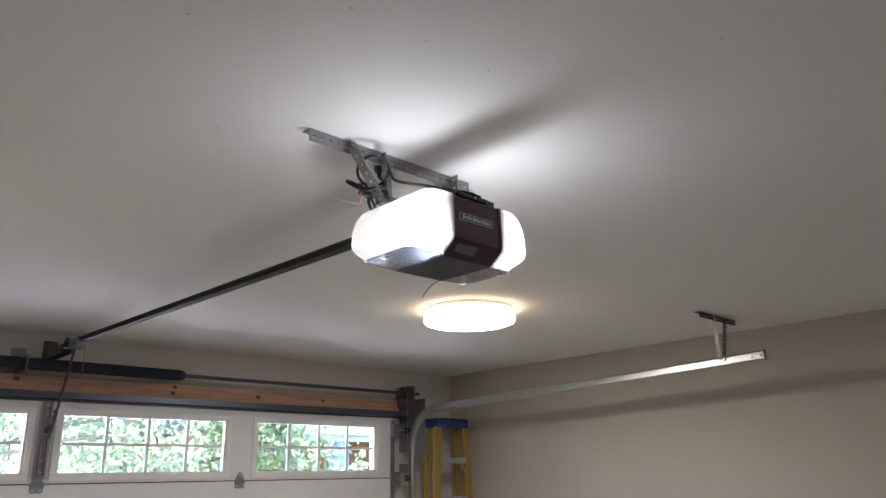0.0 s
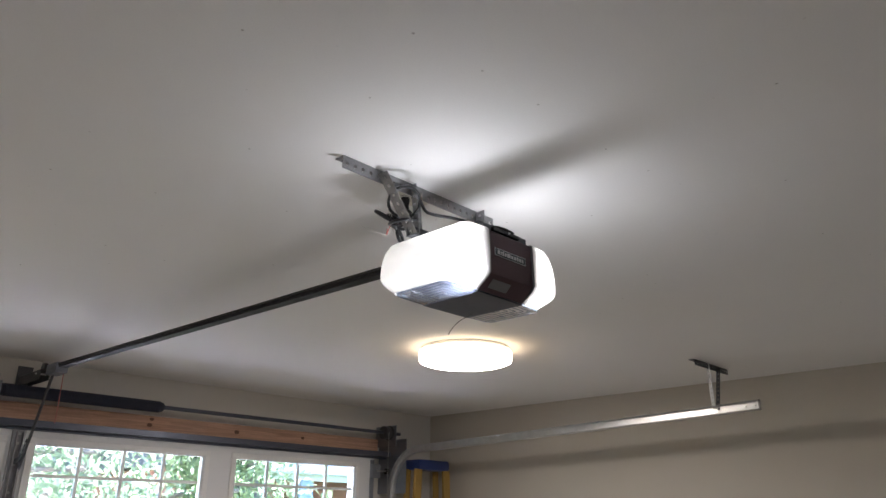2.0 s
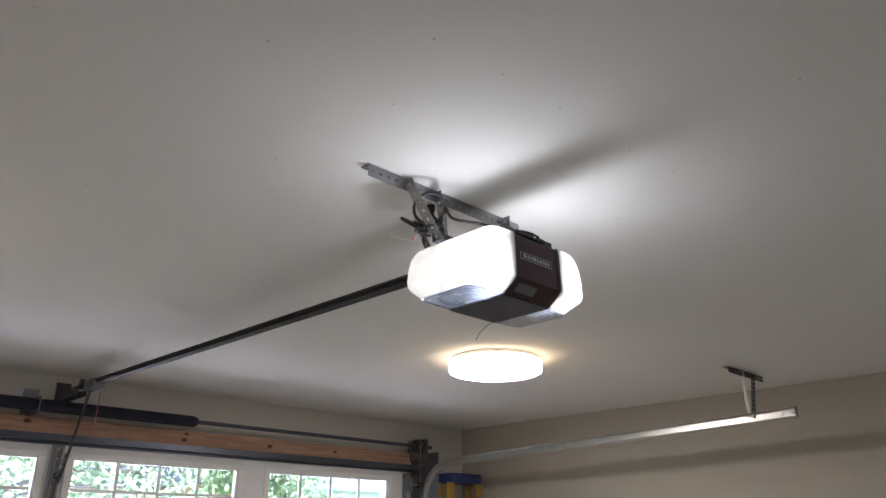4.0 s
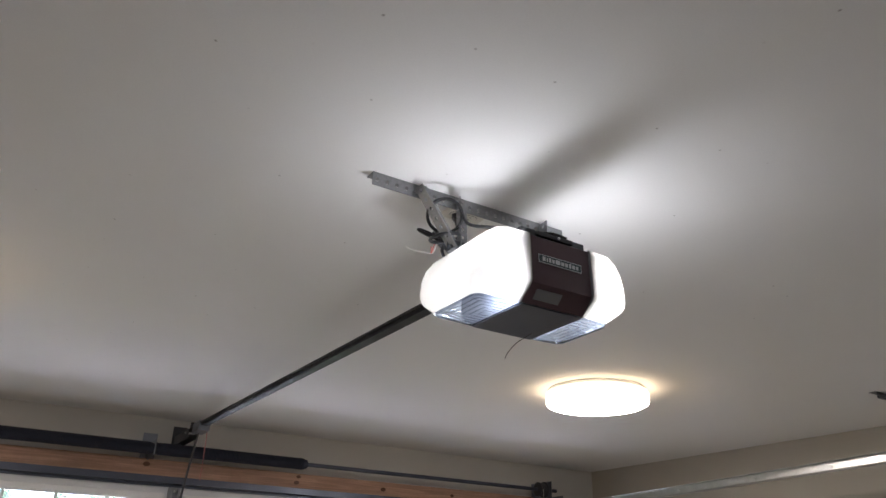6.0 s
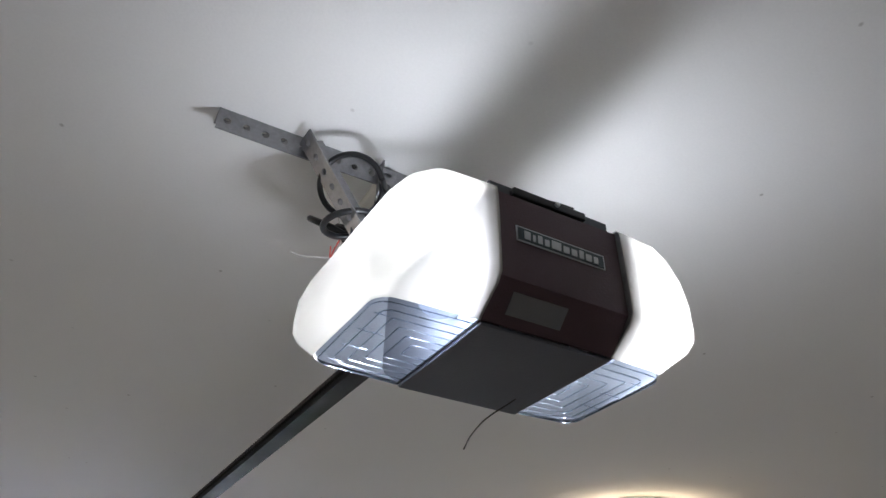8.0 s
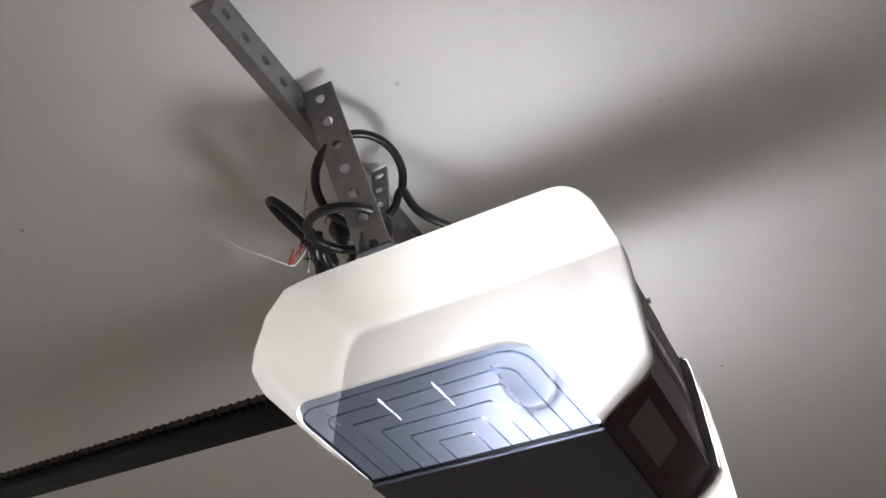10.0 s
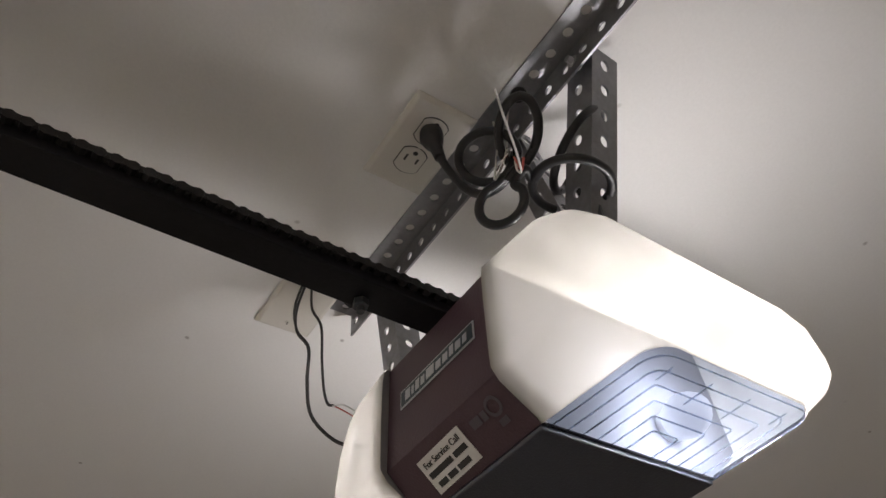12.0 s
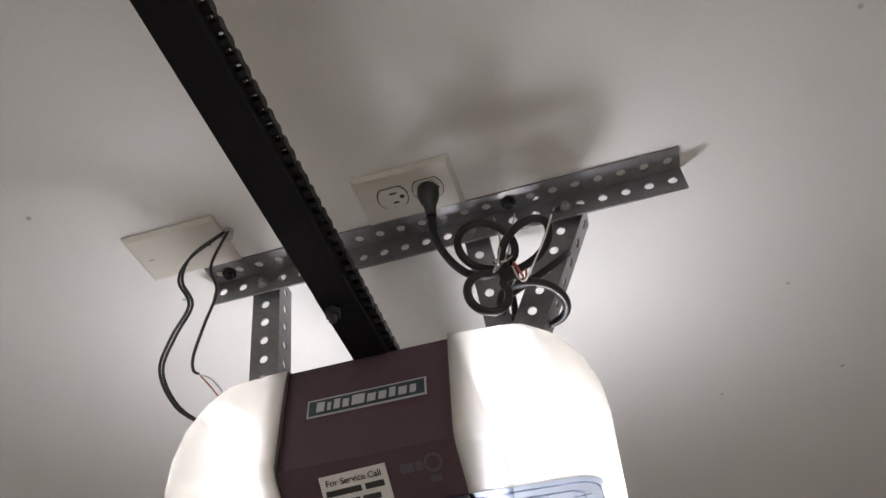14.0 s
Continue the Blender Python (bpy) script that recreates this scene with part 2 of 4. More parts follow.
def box(bm, x0, x1, y0, y1, z0, z1, m=None):
    m = m or Matrix()
    v = [bm.verts.new(m @ Vector((x, y, z))) for z in (z0, z1) for y in (y0, y1) for x in (x0, x1)]
    for f in ((0, 2, 3, 1), (4, 5, 7, 6), (0, 1, 5, 4), (2, 6, 7, 3), (0, 4, 6, 2), (1, 3, 7, 5)):
        bm.faces.new([v[i] for i in f])
    return bm


def loft(bm, rings, close=True, cap0=True, cap1=True):
    rows = [[bm.verts.new(p) for p in r] for r in rings]
    n = len(rows[0])
    for a, b in zip(rows, rows[1:]):
        for i in range(n if close else n - 1):
            bm.faces.new((a[i], a[(i + 1) % n], b[(i + 1) % n], b[i]))
    if cap0:
        bm.faces.new(rows[0][::-1])
    if cap1:
        bm.faces.new(rows[-1])
    return rows


def cyl(bm, p, q, r, n=16, r2=None):
    p, q = Vector(p), Vector(q)
    d = (q - p).normalized()
    u = d.orthogonal().normalized()
    w = d.cross(u)
    loft(bm, [[c + k * (math.cos(2 * math.pi * i / n) * u + math.sin(2 * math.pi * i / n) * w) for i in range(n)]
              for c, k in ((p, r), (q, r if r2 is None else r2))])
    return bm


def smooth_path(pts, n=8):
    pts = [Vector(p) for p in pts]
    ext = [2 * pts[0] - pts[1]] + pts + [2 * pts[-1] - pts[-2]]
    out = []
    for a, b, c, d in zip(ext, ext[1:], ext[2:], ext[3:]):
        for i in range(n):
            t = i / n
            out.append(0.5 * (2 * b + (c - a) * t + (2 * a - 5 * b + 4 * c - d) * t * t + (3 * b - a - 3 * c + d) * t ** 3))
    return out + [pts[-1]]


def tube(bm, pts, r, n=8, smooth=8):
    path = smooth_path(pts, smooth) if smooth else [Vector(p) for p in pts]
    u = (path[1] - path[0]).orthogonal().normalized()
    rings = []
    for i, p in enumerate(path):
        d = (path[min(i + 1, len(path) - 1)] - path[max(i - 1, 0)]).normalized()
        u = (u - d * u.dot(d)).normalized()
        w = d.cross(u)
        rings.append([p + r * (math.cos(2 * math.pi * k / n) * u + math.sin(2 * math.pi * k / n) * w) for k in range(n)])
    loft(bm, rings)
    return bm


def strip(bm, origin, along, across, count, width=0.032, pitch=0.0254, hole=0.0052, thick=0.0022, seg=12):
    """A flat strip with a row of punched round holes."""
    o, a, c = Vector(origin), Vector(along).normalized(), Vector(across).normalized()
    nrm = a.cross(c).normalized() * thick

    def wall(p, q):
        """Outer edge of the strip between two rim points, none where the next cell follows."""
        u, v = ((w.co - mid).dot(a) for w in (p[0], q[0]))
        if abs(u - v) < 1e-7 and abs(abs(u) - pitch / 2) < 1e-6 and not ((k == 0 and u < 0) or (k == count - 1 and u > 0)):
            return
        bm.faces.new((p[0], p[1], q[1], q[0]))

    for k in range(count):
        mid = o + a * (pitch * (k + 0.5)) + c * width / 2
        rim, edge = [], []
        for i in range(seg):
            t = 2 * math.pi * (i + 0.5) / seg
            x, y = math.cos(t), math.sin(t)
            s = 1 / max(abs(x) / (pitch / 2), abs(y) / (width / 2))
            rim.append(mid + a * (hole * x) + c * (hole * y))
            edge.append((mid + a * (s * x) + c * (s * y), abs(y) * s >= width / 2 - 1e-6))
        f = [(bm.verts.new(p), bm.verts.new(p + nrm)) for p in rim]
        e = [(bm.verts.new(p), bm.verts.new(p + nrm)) for p, _ in edge]
        for i in range(seg):
            j = (i + 1) % seg
            bm.faces.new((f[i][0], f[j][0], f[j][1], f[i][1]))
            if edge[i][1] != edge[j][1]:
                mx = math.copysign(pitch / 2, (edge[i][0] - mid).dot(a) + (edge[j][0] - mid).dot(a))
                my = math.copysign(width / 2, (edge[i][0] - mid).dot(c) + (edge[j][0] - mid).dot(c))
                p = mid + a * mx + c * my
                g = (bm.verts.new(p), bm.verts.new(p + nrm))
                bm.faces.new((f[i][0], e[i][0], g[0], e[j][0], f[j][0]))
                bm.faces.new((f[i][1], f[j][1], e[j][1], g[1], e[i][1]))
                wall(e[i], g)
                wall(g, e[j])
            else:
                bm.faces.new((f[i][0], e[i][0], e[j][0], f[j][0]))
                bm.faces.new((f[i][1], f[j][1], e[j][1], e[i][1]))
                wall(e[i], e[j])
    bmesh.ops.remove_doubles(bm, verts=bm.verts, dist=2e-5)
    return bm


def hexbolt(bm, p, d, r=0.0065, h=0.005):
    p, d = Vector(p), Vector(d).normalized()
    cyl(bm, p, p + d * h, r, 6)
    cyl(bm, p + d * h, p + d * (h + 0.006), r * 0.5, 8)


def lettering(name, words, size, m, material, parent, depth=0.0004):
    cu = bpy.data.curves.new(name, "FONT")
    cu.body, cu.size, cu.align_x, cu.align_y, cu.extrude = words, size, "CENTER", "CENTER", depth
    tmp = bpy.data.objects.new(name, cu)
    scene.collection.objects.link(tmp)
    bpy.context.view_layer.update()
    me = bpy.data.meshes.new_from_object(tmp.evaluated_get(bpy.context.evaluated_depsgraph_get()))
    bpy.data.objects.remove(tmp)
    me.transform(m)
    me.materials.clear()
    me.materials.append(material)
    ob = new(name, me)
    ob.parent = parent
    return ob


# ---------------------------------------------------------------- the room
XW, XE, YS, YN = -3.10, 3.32, -3.40, 3.30
T = 0.14
DX0, DX1, DZ = -2.45, 2.61, 2.415      # door opening


def structure(name, bm, material, label, bevel=0.0):
    return tagged(part(name, bm, material, None, bevel=bevel), label, name.split("_")[0], kind="structure")


structure("floor", box(B(), XW - T, XE + T, YS - T, YN + T, -0.15, 0.0), M_FLOOR, "grey bare concrete garage floor slab")
structure("ceiling", box(B(), XW - T, XE + T, YS - T, YN + T, H, H + 0.12), M_CEIL, "flat painted drywall ceiling with scuffs and pinholes")
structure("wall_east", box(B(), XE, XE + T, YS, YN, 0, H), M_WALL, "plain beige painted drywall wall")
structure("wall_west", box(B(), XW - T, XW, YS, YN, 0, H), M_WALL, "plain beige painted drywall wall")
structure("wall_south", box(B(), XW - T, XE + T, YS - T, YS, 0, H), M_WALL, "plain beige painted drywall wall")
bm = B()
box(bm, XW - T, DX0 + 0.055, YN, YN + T, 0, H)
box(bm, DX1 - 0.055, XE + T, YN, YN + T, 0, H)
box(bm, DX0 + 0.055, DX1 - 0.055, YN, YN + T, DZ - 0.055, H)
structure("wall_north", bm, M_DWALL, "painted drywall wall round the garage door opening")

# raw header board over the door
board = thing("header_board", "raw pine header board with dark knots above the garage door", "board")
part("board", box(B(), -2.6, 2.70, YN - 0.038, YN - 0.001, 2.384, 2.508), M_PINE, board, bevel=0.003)
for kx, kz, kr in ((-0.08, 2.478, 0.013), (0.84, 2.488, 0.010), (0.83, 2.452, 0.012), (1.44, 2.460, 0.013), (1.98, 2.462, 0.010), (-0.9, 2.47, 0.011)):
    bm = B()
    loft(bm, [[(kx + s * kr * 1.5 * math.cos(a), YN - 0.0385 - d, kz + s * kr * math.sin(a)) for a in [2 * math.pi * i / 14 for i in range(14)]]
              for s, d in ((1, 0), (0.8, 0.0012), (0.3, 0.0008))])
    part("knot", bm, M_KNOT, board)

# ---------------------------------------------------------------- the garage door
DY = 3.185          # inner face of the door
door = thing("garage_door", "white panelled sectional garage door with divided windows, closed", "garage door")
SEC = 0.508
WIN = [(0.161, 1.190), (1.400, 2.429)]
WIN = [(2 * 0.081 - b, 2 * 0.081 - a) for a, b in WIN[::-1]] + WIN
GZ0, GZ1 = 1.960, 2.284
top = DZ - 0.005
for s in range(5):
    z1, z0 = top - s * SEC, max(0.012, top - (s + 1) * SEC + 0.006)
    if s:
        bm = box(B(), DX0 + 0.01, DX1 - 0.01, DY, DY + 0.045, z0, z1)
        sec = part("section", bm, M_DOOR, door, bevel=0.004)
        for a, b in WIN:
            r = B()
            box(r, a, b, DY - 0.006, DY - 0.001, z0 + 0.09, z1 - 0.09)
            part("raised_panel", r, M_DOOR, sec, bevel=0.004)
    else:
        bm = B()
        xs = [DX0 + 0.01] + [v for w in WIN for v in w] + [DX1 - 0.01]
        for i in range(0, len(xs), 2):
            box(bm, xs[i], xs[i + 1], DY, DY + 0.045, z0, z1)
        for a, b in WIN:
            box(bm, a, b, DY, DY + 0.045, z0, GZ0 - 0.012)
            box(bm, a, b, DY, DY + 0.045, GZ1 + 0.012, z1)
        part("window_section", bm, M_DOOR, door)


def door_window(x0, x1):
    """A divided light with its frame, bars and panes."""
    w = part("window", B(), M_VINYL, door)
    bm = B()
    a, b, c, d = x0 - 0.028, x1 + 0.028, GZ0 - 0.040, GZ1 + 0.034
    box(bm, a, b, DY - 0.012, DY - 0.001, c, GZ0 - 0.004)
    box(bm, a, b, DY - 0.012, DY - 0.001, GZ1 + 0.004, d)
    box(bm, a, x0 + 0.008, DY - 0.012, DY - 0.001, GZ0 - 0.004, GZ1 + 0.004)
    box(bm, x1 - 0.008, b, DY - 0.012, DY - 0.001, GZ0 - 0.004, GZ1 + 0.004)
    part("frame", bm, M_VINYL, w, bevel=0.004)
    bm = B()
    e, f, g, h = x0 + 0.016, x1 - 0.016, GZ0 + 0.004, GZ1 - 0.004
    box(bm, x0, x1, DY + 0.001, DY + 0.04, GZ0 - 0.011, g)
    box(bm, x0, x1, DY + 0.001, DY + 0.04, h, GZ1 + 0.011)
    box(bm, x0 + 0.001, e, DY + 0.001, DY + 0.04, g, h)
    box(bm, f, x1 - 0.001, DY + 0.001, DY + 0.04, g, h)
    part("sash", bm, M_VINYL, w, bevel=0.002)
    cell = (f - e) / 4
    for i in range(1, 4):
        part("glazing_bar", box(B(), e + i * cell - 0.008, e + i * cell + 0.008, DY + 0.012, DY + 0.034, g, h), M_VINYL, w, bevel=0.002)
    mid = (g + h) / 2
    for i in range(4):
        part("glazing_bar", box(B(), e + i * cell + 0.0085, e + (i + 1) * cell - 0.0085, DY + 0.012, DY + 0.034, mid - 0.008, mid + 0.008), M_VINYL, w, bevel=0.002)
        for z0, z1 in ((g, mid - 0.008), (mid + 0.008, h)):
            p = part("pane", box(B(), e + i * cell + 0.006, e + (i + 1) * cell - 0.006, DY + 0.021, DY + 0.024, z0 - 0.002, z1 + 0.002), M_GLASS, w)
            p.visible_shadow = False


for a, b in WIN:
    door_window(a, b)

bm = B()
box(bm, DX0 + 0.02, DX0 + 0.05, DY + 0.046, YN - 0.001, 0.0, 2.40)
box(bm, DX1 - 0.05, DX1 - 0.02, DY + 0.046, YN - 0.001, 0.0, 2.40)
box(bm, DX0 + 0.02, DX1 - 0.02, DY + 0.046, YN - 0.001, 2.375, 2.405)
tagged(part("trim", bm, M_VINYL), "white weather stop round the garage door", "trim", kind="structure")
for s in range(1, 5):
    z = top - s * SEC
    part("joint_seal", box(B(), DX0 + 0.012, DX1 - 0.012, DY + 0.020, DY + 0.040, z - 0.002, z + 0.008), M_BLACK, door)
# strut: a hat channel across the top of the door
bm = B()
prof = [(0, 2.352), (-0.004, 2.352), (-0.004, 2.364), (-0.052, 2.368), (-0.052, 2.404), (-0.004, 2.408), (-0.004, 2.4085), (0, 2.4085)]
loft(bm, [[(x, DY - 0.013 + a, z) for a, z in prof] for x in (DX0 + 0.02, DX1 + 0.10)])
part("strut", bm, M_STRUT, door, "dull blue-grey stiffening strut")
# centre bracket and stiles' hinges
post = part("operator_bracket", box(B(), 0.046, 0.112, DY - 0.022, DY - 0.001, 1.93, 2.352), M_ANGLE, door, "grey steel operator bracket", bevel=0.003)
bm = B()
box(bm, 0.060, 0.066, DY - 0.05, DY - 0.0225, 1.95, 2.34)
box(bm, 0.092, 0.098, DY - 0.05, DY - 0.0225, 1.95, 2.34)
part("flange", bm, M_ANGLE, post)
for z in (1.97, 2.03, 2.17, 2.28, 2.33):
    bm = B()
    hexbolt(bm, (0.079, DY - 0.022, z), (0, -1, 0), 0.007)
    part("bolt", bm, M_GALV, post)


def hinge(x, z):
    h = part("hinge", B(), M_HINGE, door)
    bm = B()
    ring = [(-0.032, -0.045), (0.032, -0.045), (0.036, -0.005), (0.030, 0.018), (0.012, 0.050), (0.0, 0.060), (-0.012, 0.050), (-0.030, 0.018), (-0.036, -0.005)]
    loft(bm, [[(x + a, DY - 0.0015 - d, z + b) for a, b in ring] for d in (0, 0.004)])
    part("leaf", bm, M_HINGE, h, bevel=0.001)
    part("barrel", cyl(B(), (x - 0.036, DY - 0.013, z), (x + 0.036, DY - 0.013, z), 0.009, 12), M_HINGE, h, smooth=True)
    for a, b in ((-0.02, -0.03), (0.02, -0.03), (0, 0.035)):
        bm = B()
        hexbolt(bm, (x + a, DY - 0.006, z + b), (0, -1, 0), 0.006, 0.004)
        part("bolt", bm, M_GALV, h)


for x in (0.079, 1.295, -1.133):
    hinge(x, 1.902)
# end stile and roller
bm = B()
box(bm, DX1 - 0.05, DX1 - 0.012, DY - 0.010, DY - 0.001, 0.05, 2.34)
part("end_stile", bm, M_HINGE, door, "galvanised end stile", bevel=0.002)
for z in (2.26, 1.90):
    r = part("roller_hinge", box(B(), DX1 - 0.05, DX1 + 0.03, DY - 0.035, DY - 0.011, z - 0.05, z + 0.05), M_HINGE, door, bevel=0.004)
    part("stem", cyl(B(), (DX1 - 0.02, DY - 0.055, z), (DX1 + 0.09, DY - 0.055, z), 0.006, 10), M_GALV, r, smooth=True)
    part("roller", cyl(B(), (DX1 + 0.065, DY - 0.055, z), (DX1 + 0.085, DY - 0.055, z), 0.022, 16), M_BLACK, r, smooth=True)

# ---------------------------------------------------------------- torsion springs, shaft, drum
TY, TZ = 3.185 - 0.075, 2.545
shaft = thing("torsion_assembly", "torsion springs on a steel shaft above the garage door", "torsion spring")
part("shaft", cyl(B(), (-2.5, TY, TZ), (2.79, TY, TZ), 0.0127, 16), M_STRUT, shaft, smooth=True)
for x0, x1 in ((-0.060, 0.805), (-0.90, -0.100)):
    bm = B()
    n = int((x1 - x0) / 0.0078)
    pts = []
    for i in range(n * 10 + 1):
        a = 2 * math.pi * i / 10
        pts.append((x0 + (x1 - x0) * i / (n * 10), TY + 0.031 * math.cos(a), TZ + 0.031 * math.sin(a)))
    tube(bm, pts, 0.0042, 5, 0)
    sp = part("spring", bm, M_SPRING, shaft, "dark oiled torsion spring")
    for x in (x0, x1):
        part("winding_cone", cyl(B(), (x - 0.012, TY, TZ), (x + 0.022, TY, TZ), 0.034, 18, 0.026), M_SPRING, sp, smooth=True)
cb = part("center_bearing_plate", box(B(), -0.084, -0.078, TY - 0.03, YN - 0.001, TZ - 0.045, TZ + 0.045), M_HINGE, shaft, bevel=0.002)
part("foot", box(B(), -0.12, -0.04, YN - 0.008, YN - 0.001, TZ - 0.06, TZ + 0.11), M_HINGE, cb, bevel=0.002)
dr = part("cable_drum", B(), M_HINGE, shaft)
bm = B()
loft(bm, [[(2.660 + x, TY + r * math.cos(a), TZ + r * math.sin(a)) for a in [2 * math.pi * i / 24 for i in range(24)]]
          for x, r in ((-0.045, 0.03), (-0.04, 0.05), (-0.034, 0.05), (-0.030, 0.046), (0.012, 0.046), (0.015, 0.056), (0.022, 0.056), (0.022, 0.03), (0.03, 0.025))])
part("drum", bm, M_DKSTEEL, dr, smooth=True)
bp = part("end_bearing_plate", box(B(), 2.707, 2.713, TY - 0.05, YN - 0.001, TZ - 0.10, TZ + 0.06), M_HINGE, shaft, bevel=0.003)
part("bearing", cyl(B(), (2.697, TY, TZ), (2.727, TY, TZ), 0.026, 18), M_DKSTEEL, bp, smooth=True)
part("cable", cyl(B(), (2.637, TY - 0.046, TZ), (2.637, TY - 0.046, 0.08), 0.002, 6), M_GALV, dr)

# ---------------------------------------------------------------- the track
TX = 2.735
track = thing("door_track", "galvanised steel overhead door track with a curved bend", "track")
R = 0.30
path = [(TX, 3.12, 0.06), (TX, 3.12, 1.2), (TX, 3.12, 2.117)]
cx, cz = 3.12 - R, 2.117
path += [(TX, cx + R * math.cos(a), cz + R * math.sin(a)) for a in [math.pi / 2 * i / 12 for i in range(1, 13)]]
path += [(TX, 1.7, 2.450), (TX, 0.9, 2.476), (TX, 0.25, 2.499)]
bm = B()
# C channel: the open side faces the door's middle
sect = [(-0.020, 0.025), (-0.024, 0.021), (-0.010, 0.027), (0.010, 0.027), (0.010, -0.027), (-0.010, -0.027), (-0.024, -0.021), (-0.020, -0.025),
        (-0.009, -0.0245), (0.0075, -0.0245), (0.0075, 0.0245), (-0.009, 0.0245)]
rings = []
for i, p in enumerate(path):
    p = Vector(p)
    d = (Vector(path[min(i + 1, len(path) - 1)]) - Vector(path[max(0, i - 1)])).normalized()
    up = Vector((1, 0, 0)).cross(d).normalized()
    rings.append([p + Vector((a, 0, 0)) + up * b for a, b in sect])
loft(bm, rings)
part("rail", bm, M_GALV, track)
for y, z in ((0.28, 2.498), (0.33, 2.497), (0.9, 2.476), (1.35, 2.461), (1.9, 2.444), (2.4, 2.429)):
    bm = B()
    hexbolt(bm, (TX + 0.0075, y, z), (-1, 0, 0), 0.007, 0.003)
    part("bolt", bm, M_GALV, track)
for z in (0.5, 1.3, 1.95):
    part("jamb_bracket", box(B(), TX + 0.0105, TX + 0.016, 3.06, YN - 0.001, z, z + 0.06), M_HINGE, track, bevel=0.001)
part("flag_bracket", box(B(), TX + 0.0105, TX + 0.0135, 2.98, YN - 0.001, 2.10, 2.50), M_HINGE, track, bevel=0.001)
hang = thing("track_hanger", "perforated steel angle hanger holding the track under the ceiling", "hanger")
bm = B()
strip(bm, (2.55, 0.500, H - 0.003), (1, 0, 0), (0, 1, 0), 16)
strip(bm, (2.55, 0.498, H - 0.034), (1, 0, 0), (0, 0, 1), 16)
part("ceiling_angle", bm, M_DKSTEEL, hang, "dark perforated angle")
bm = B()
strip(bm, (2.722, 0.486, 2.495), (-0.02, 0.0, 0.25), (0.35, 0.94, 0), 10, 0.024)
part("leg", bm, M_STRAP, hang, "bright perforated strap")
bm = B()
strip(bm, (2.738, 0.472, 2.490), (0.07, 0.0, 0.25), (0.35, 0.94, 0), 10, 0.026)
part("leg", bm, M_DKSTEEL, hang, "dark perforated brace")

# ---------------------------------------------------------------- step ladder in the corner
lad = thing("step_ladder", "yellow fibreglass step ladder with a blue top, folded in the corner", "ladder")
LY, LZ = 2.98, 2.35
bm = B()
loft(bm, [[(2.985 + a * s, LY + b * s2, z) for a, b in ((-0.165, -0.07), (0.165, -0.07), (0.165, 0.10), (-0.165, 0.10))]
          for z, s, s2 in ((LZ - 0.075, 1.0, 1.0), (LZ - 0.02, 1.0, 1.0), (LZ, 0.95, 0.92))])
part("top_cap", bm, M_LADB, lad, "blue moulded top", bevel=0.006)
for sx in (-1, 1):
    for yy, w in ((LY - 0.055, 0.075), (LY + 0.06, 0.05)):
        bm = B()
        x0, x1 = 2.975 + sx * 0.150, 2.975 + sx * 0.25
        x1 = max(2.67, min(3.225, x1))
        loft(bm, [[(x + a, yy + b, z) for a, b in ((-w * 0.45, -0.012), (w * 0.45, -0.012), (w * 0.45, 0.016), (-w * 0.45, 0.016))] for x, z in ((x1, 0.0), (x0, LZ - 0.07))])
        part("side_rail" if w > 0.06 else "rear_rail", bm, M_LADY, lad, "yellow fibreglass rail", bevel=0.004)
for k in range(7):
    z = LZ - 0.30 - k * 0.29
    half = 0.118 + 0.105 * (LZ - z) / LZ * 0.8
    st = part("step", box(B(), 2.975 - half, 2.975 + half, LY - 0.075, LY + 0.012, z - 0.006, z), M_ALU, lad, "ribbed aluminium step", bevel=0.002)
    part("lip", box(B(), 2.975 - half, 2.975 + half, LY - 0.080, LY - 0.0755, z - 0.045, z), M_ALU, st, bevel=0.001)
    for sx in (-1, 1):
        bm = B()
        cyl(bm, (2.975 + sx * half * 0.55, LY - 0.06, z - 0.008), (2.975 + sx * half * 1.0, LY - 0.06, z - 0.09), 0.006, 8)
        part("brace", bm, M_ALU, st)

# ---------------------------------------------------------------- round ceiling lamp
lamp = thing("ceiling_lamp", "round flush ceiling lamp with a glowing warm white diffuser", "lamp", "ceiling lamps")
LX, LYY, LR = 1.530, 1.250, 0.240


def disc_rings(prof, n=64):
    return [[(LX + r * math.cos(2 * math.pi * i / n), LYY + r * math.sin(2 * math.pi * i / n), z) for i in range(n)] for r, z in prof]


bm = B()
loft(bm, disc_rings(((LR - 0.014, H - 0.001), (LR - 0.010, H - 0.006), (LR - 0.010, H - 0.020))))
part("base", bm, M_VINYL, lamp, "white metal base ring", smooth=True)
bm = B()
loft(bm, disc_rings(((LR - 0.012, H - 0.0205), (LR - 0.002, H - 0.022), (LR, H - 0.030), (LR, H - 0.060), (LR - 0.004, H - 0.070))), cap1=False)
rim = part("diffuser_rim", bm, M_RIM, lamp, "softly lit acrylic rim", smooth=True)
bm = B()
loft(bm, disc_rings(((LR - 0.004, H - 0.070), (LR - 0.020, H - 0.077), (LR - 0.09, H - 0.082), (LR - 0.18, H - 0.083))), cap0=False)
part("diffuser", bm, M_DISC, lamp, "glowing warm white acrylic diffuser", smooth=True)
copy_thing(lamp, pose(-2.90, 0, 0))

# ---------------------------------------------------------------- the opener
opener = thing("garage_door_opener", "garage door opener with plum middle and lit milky end covers", "opener")


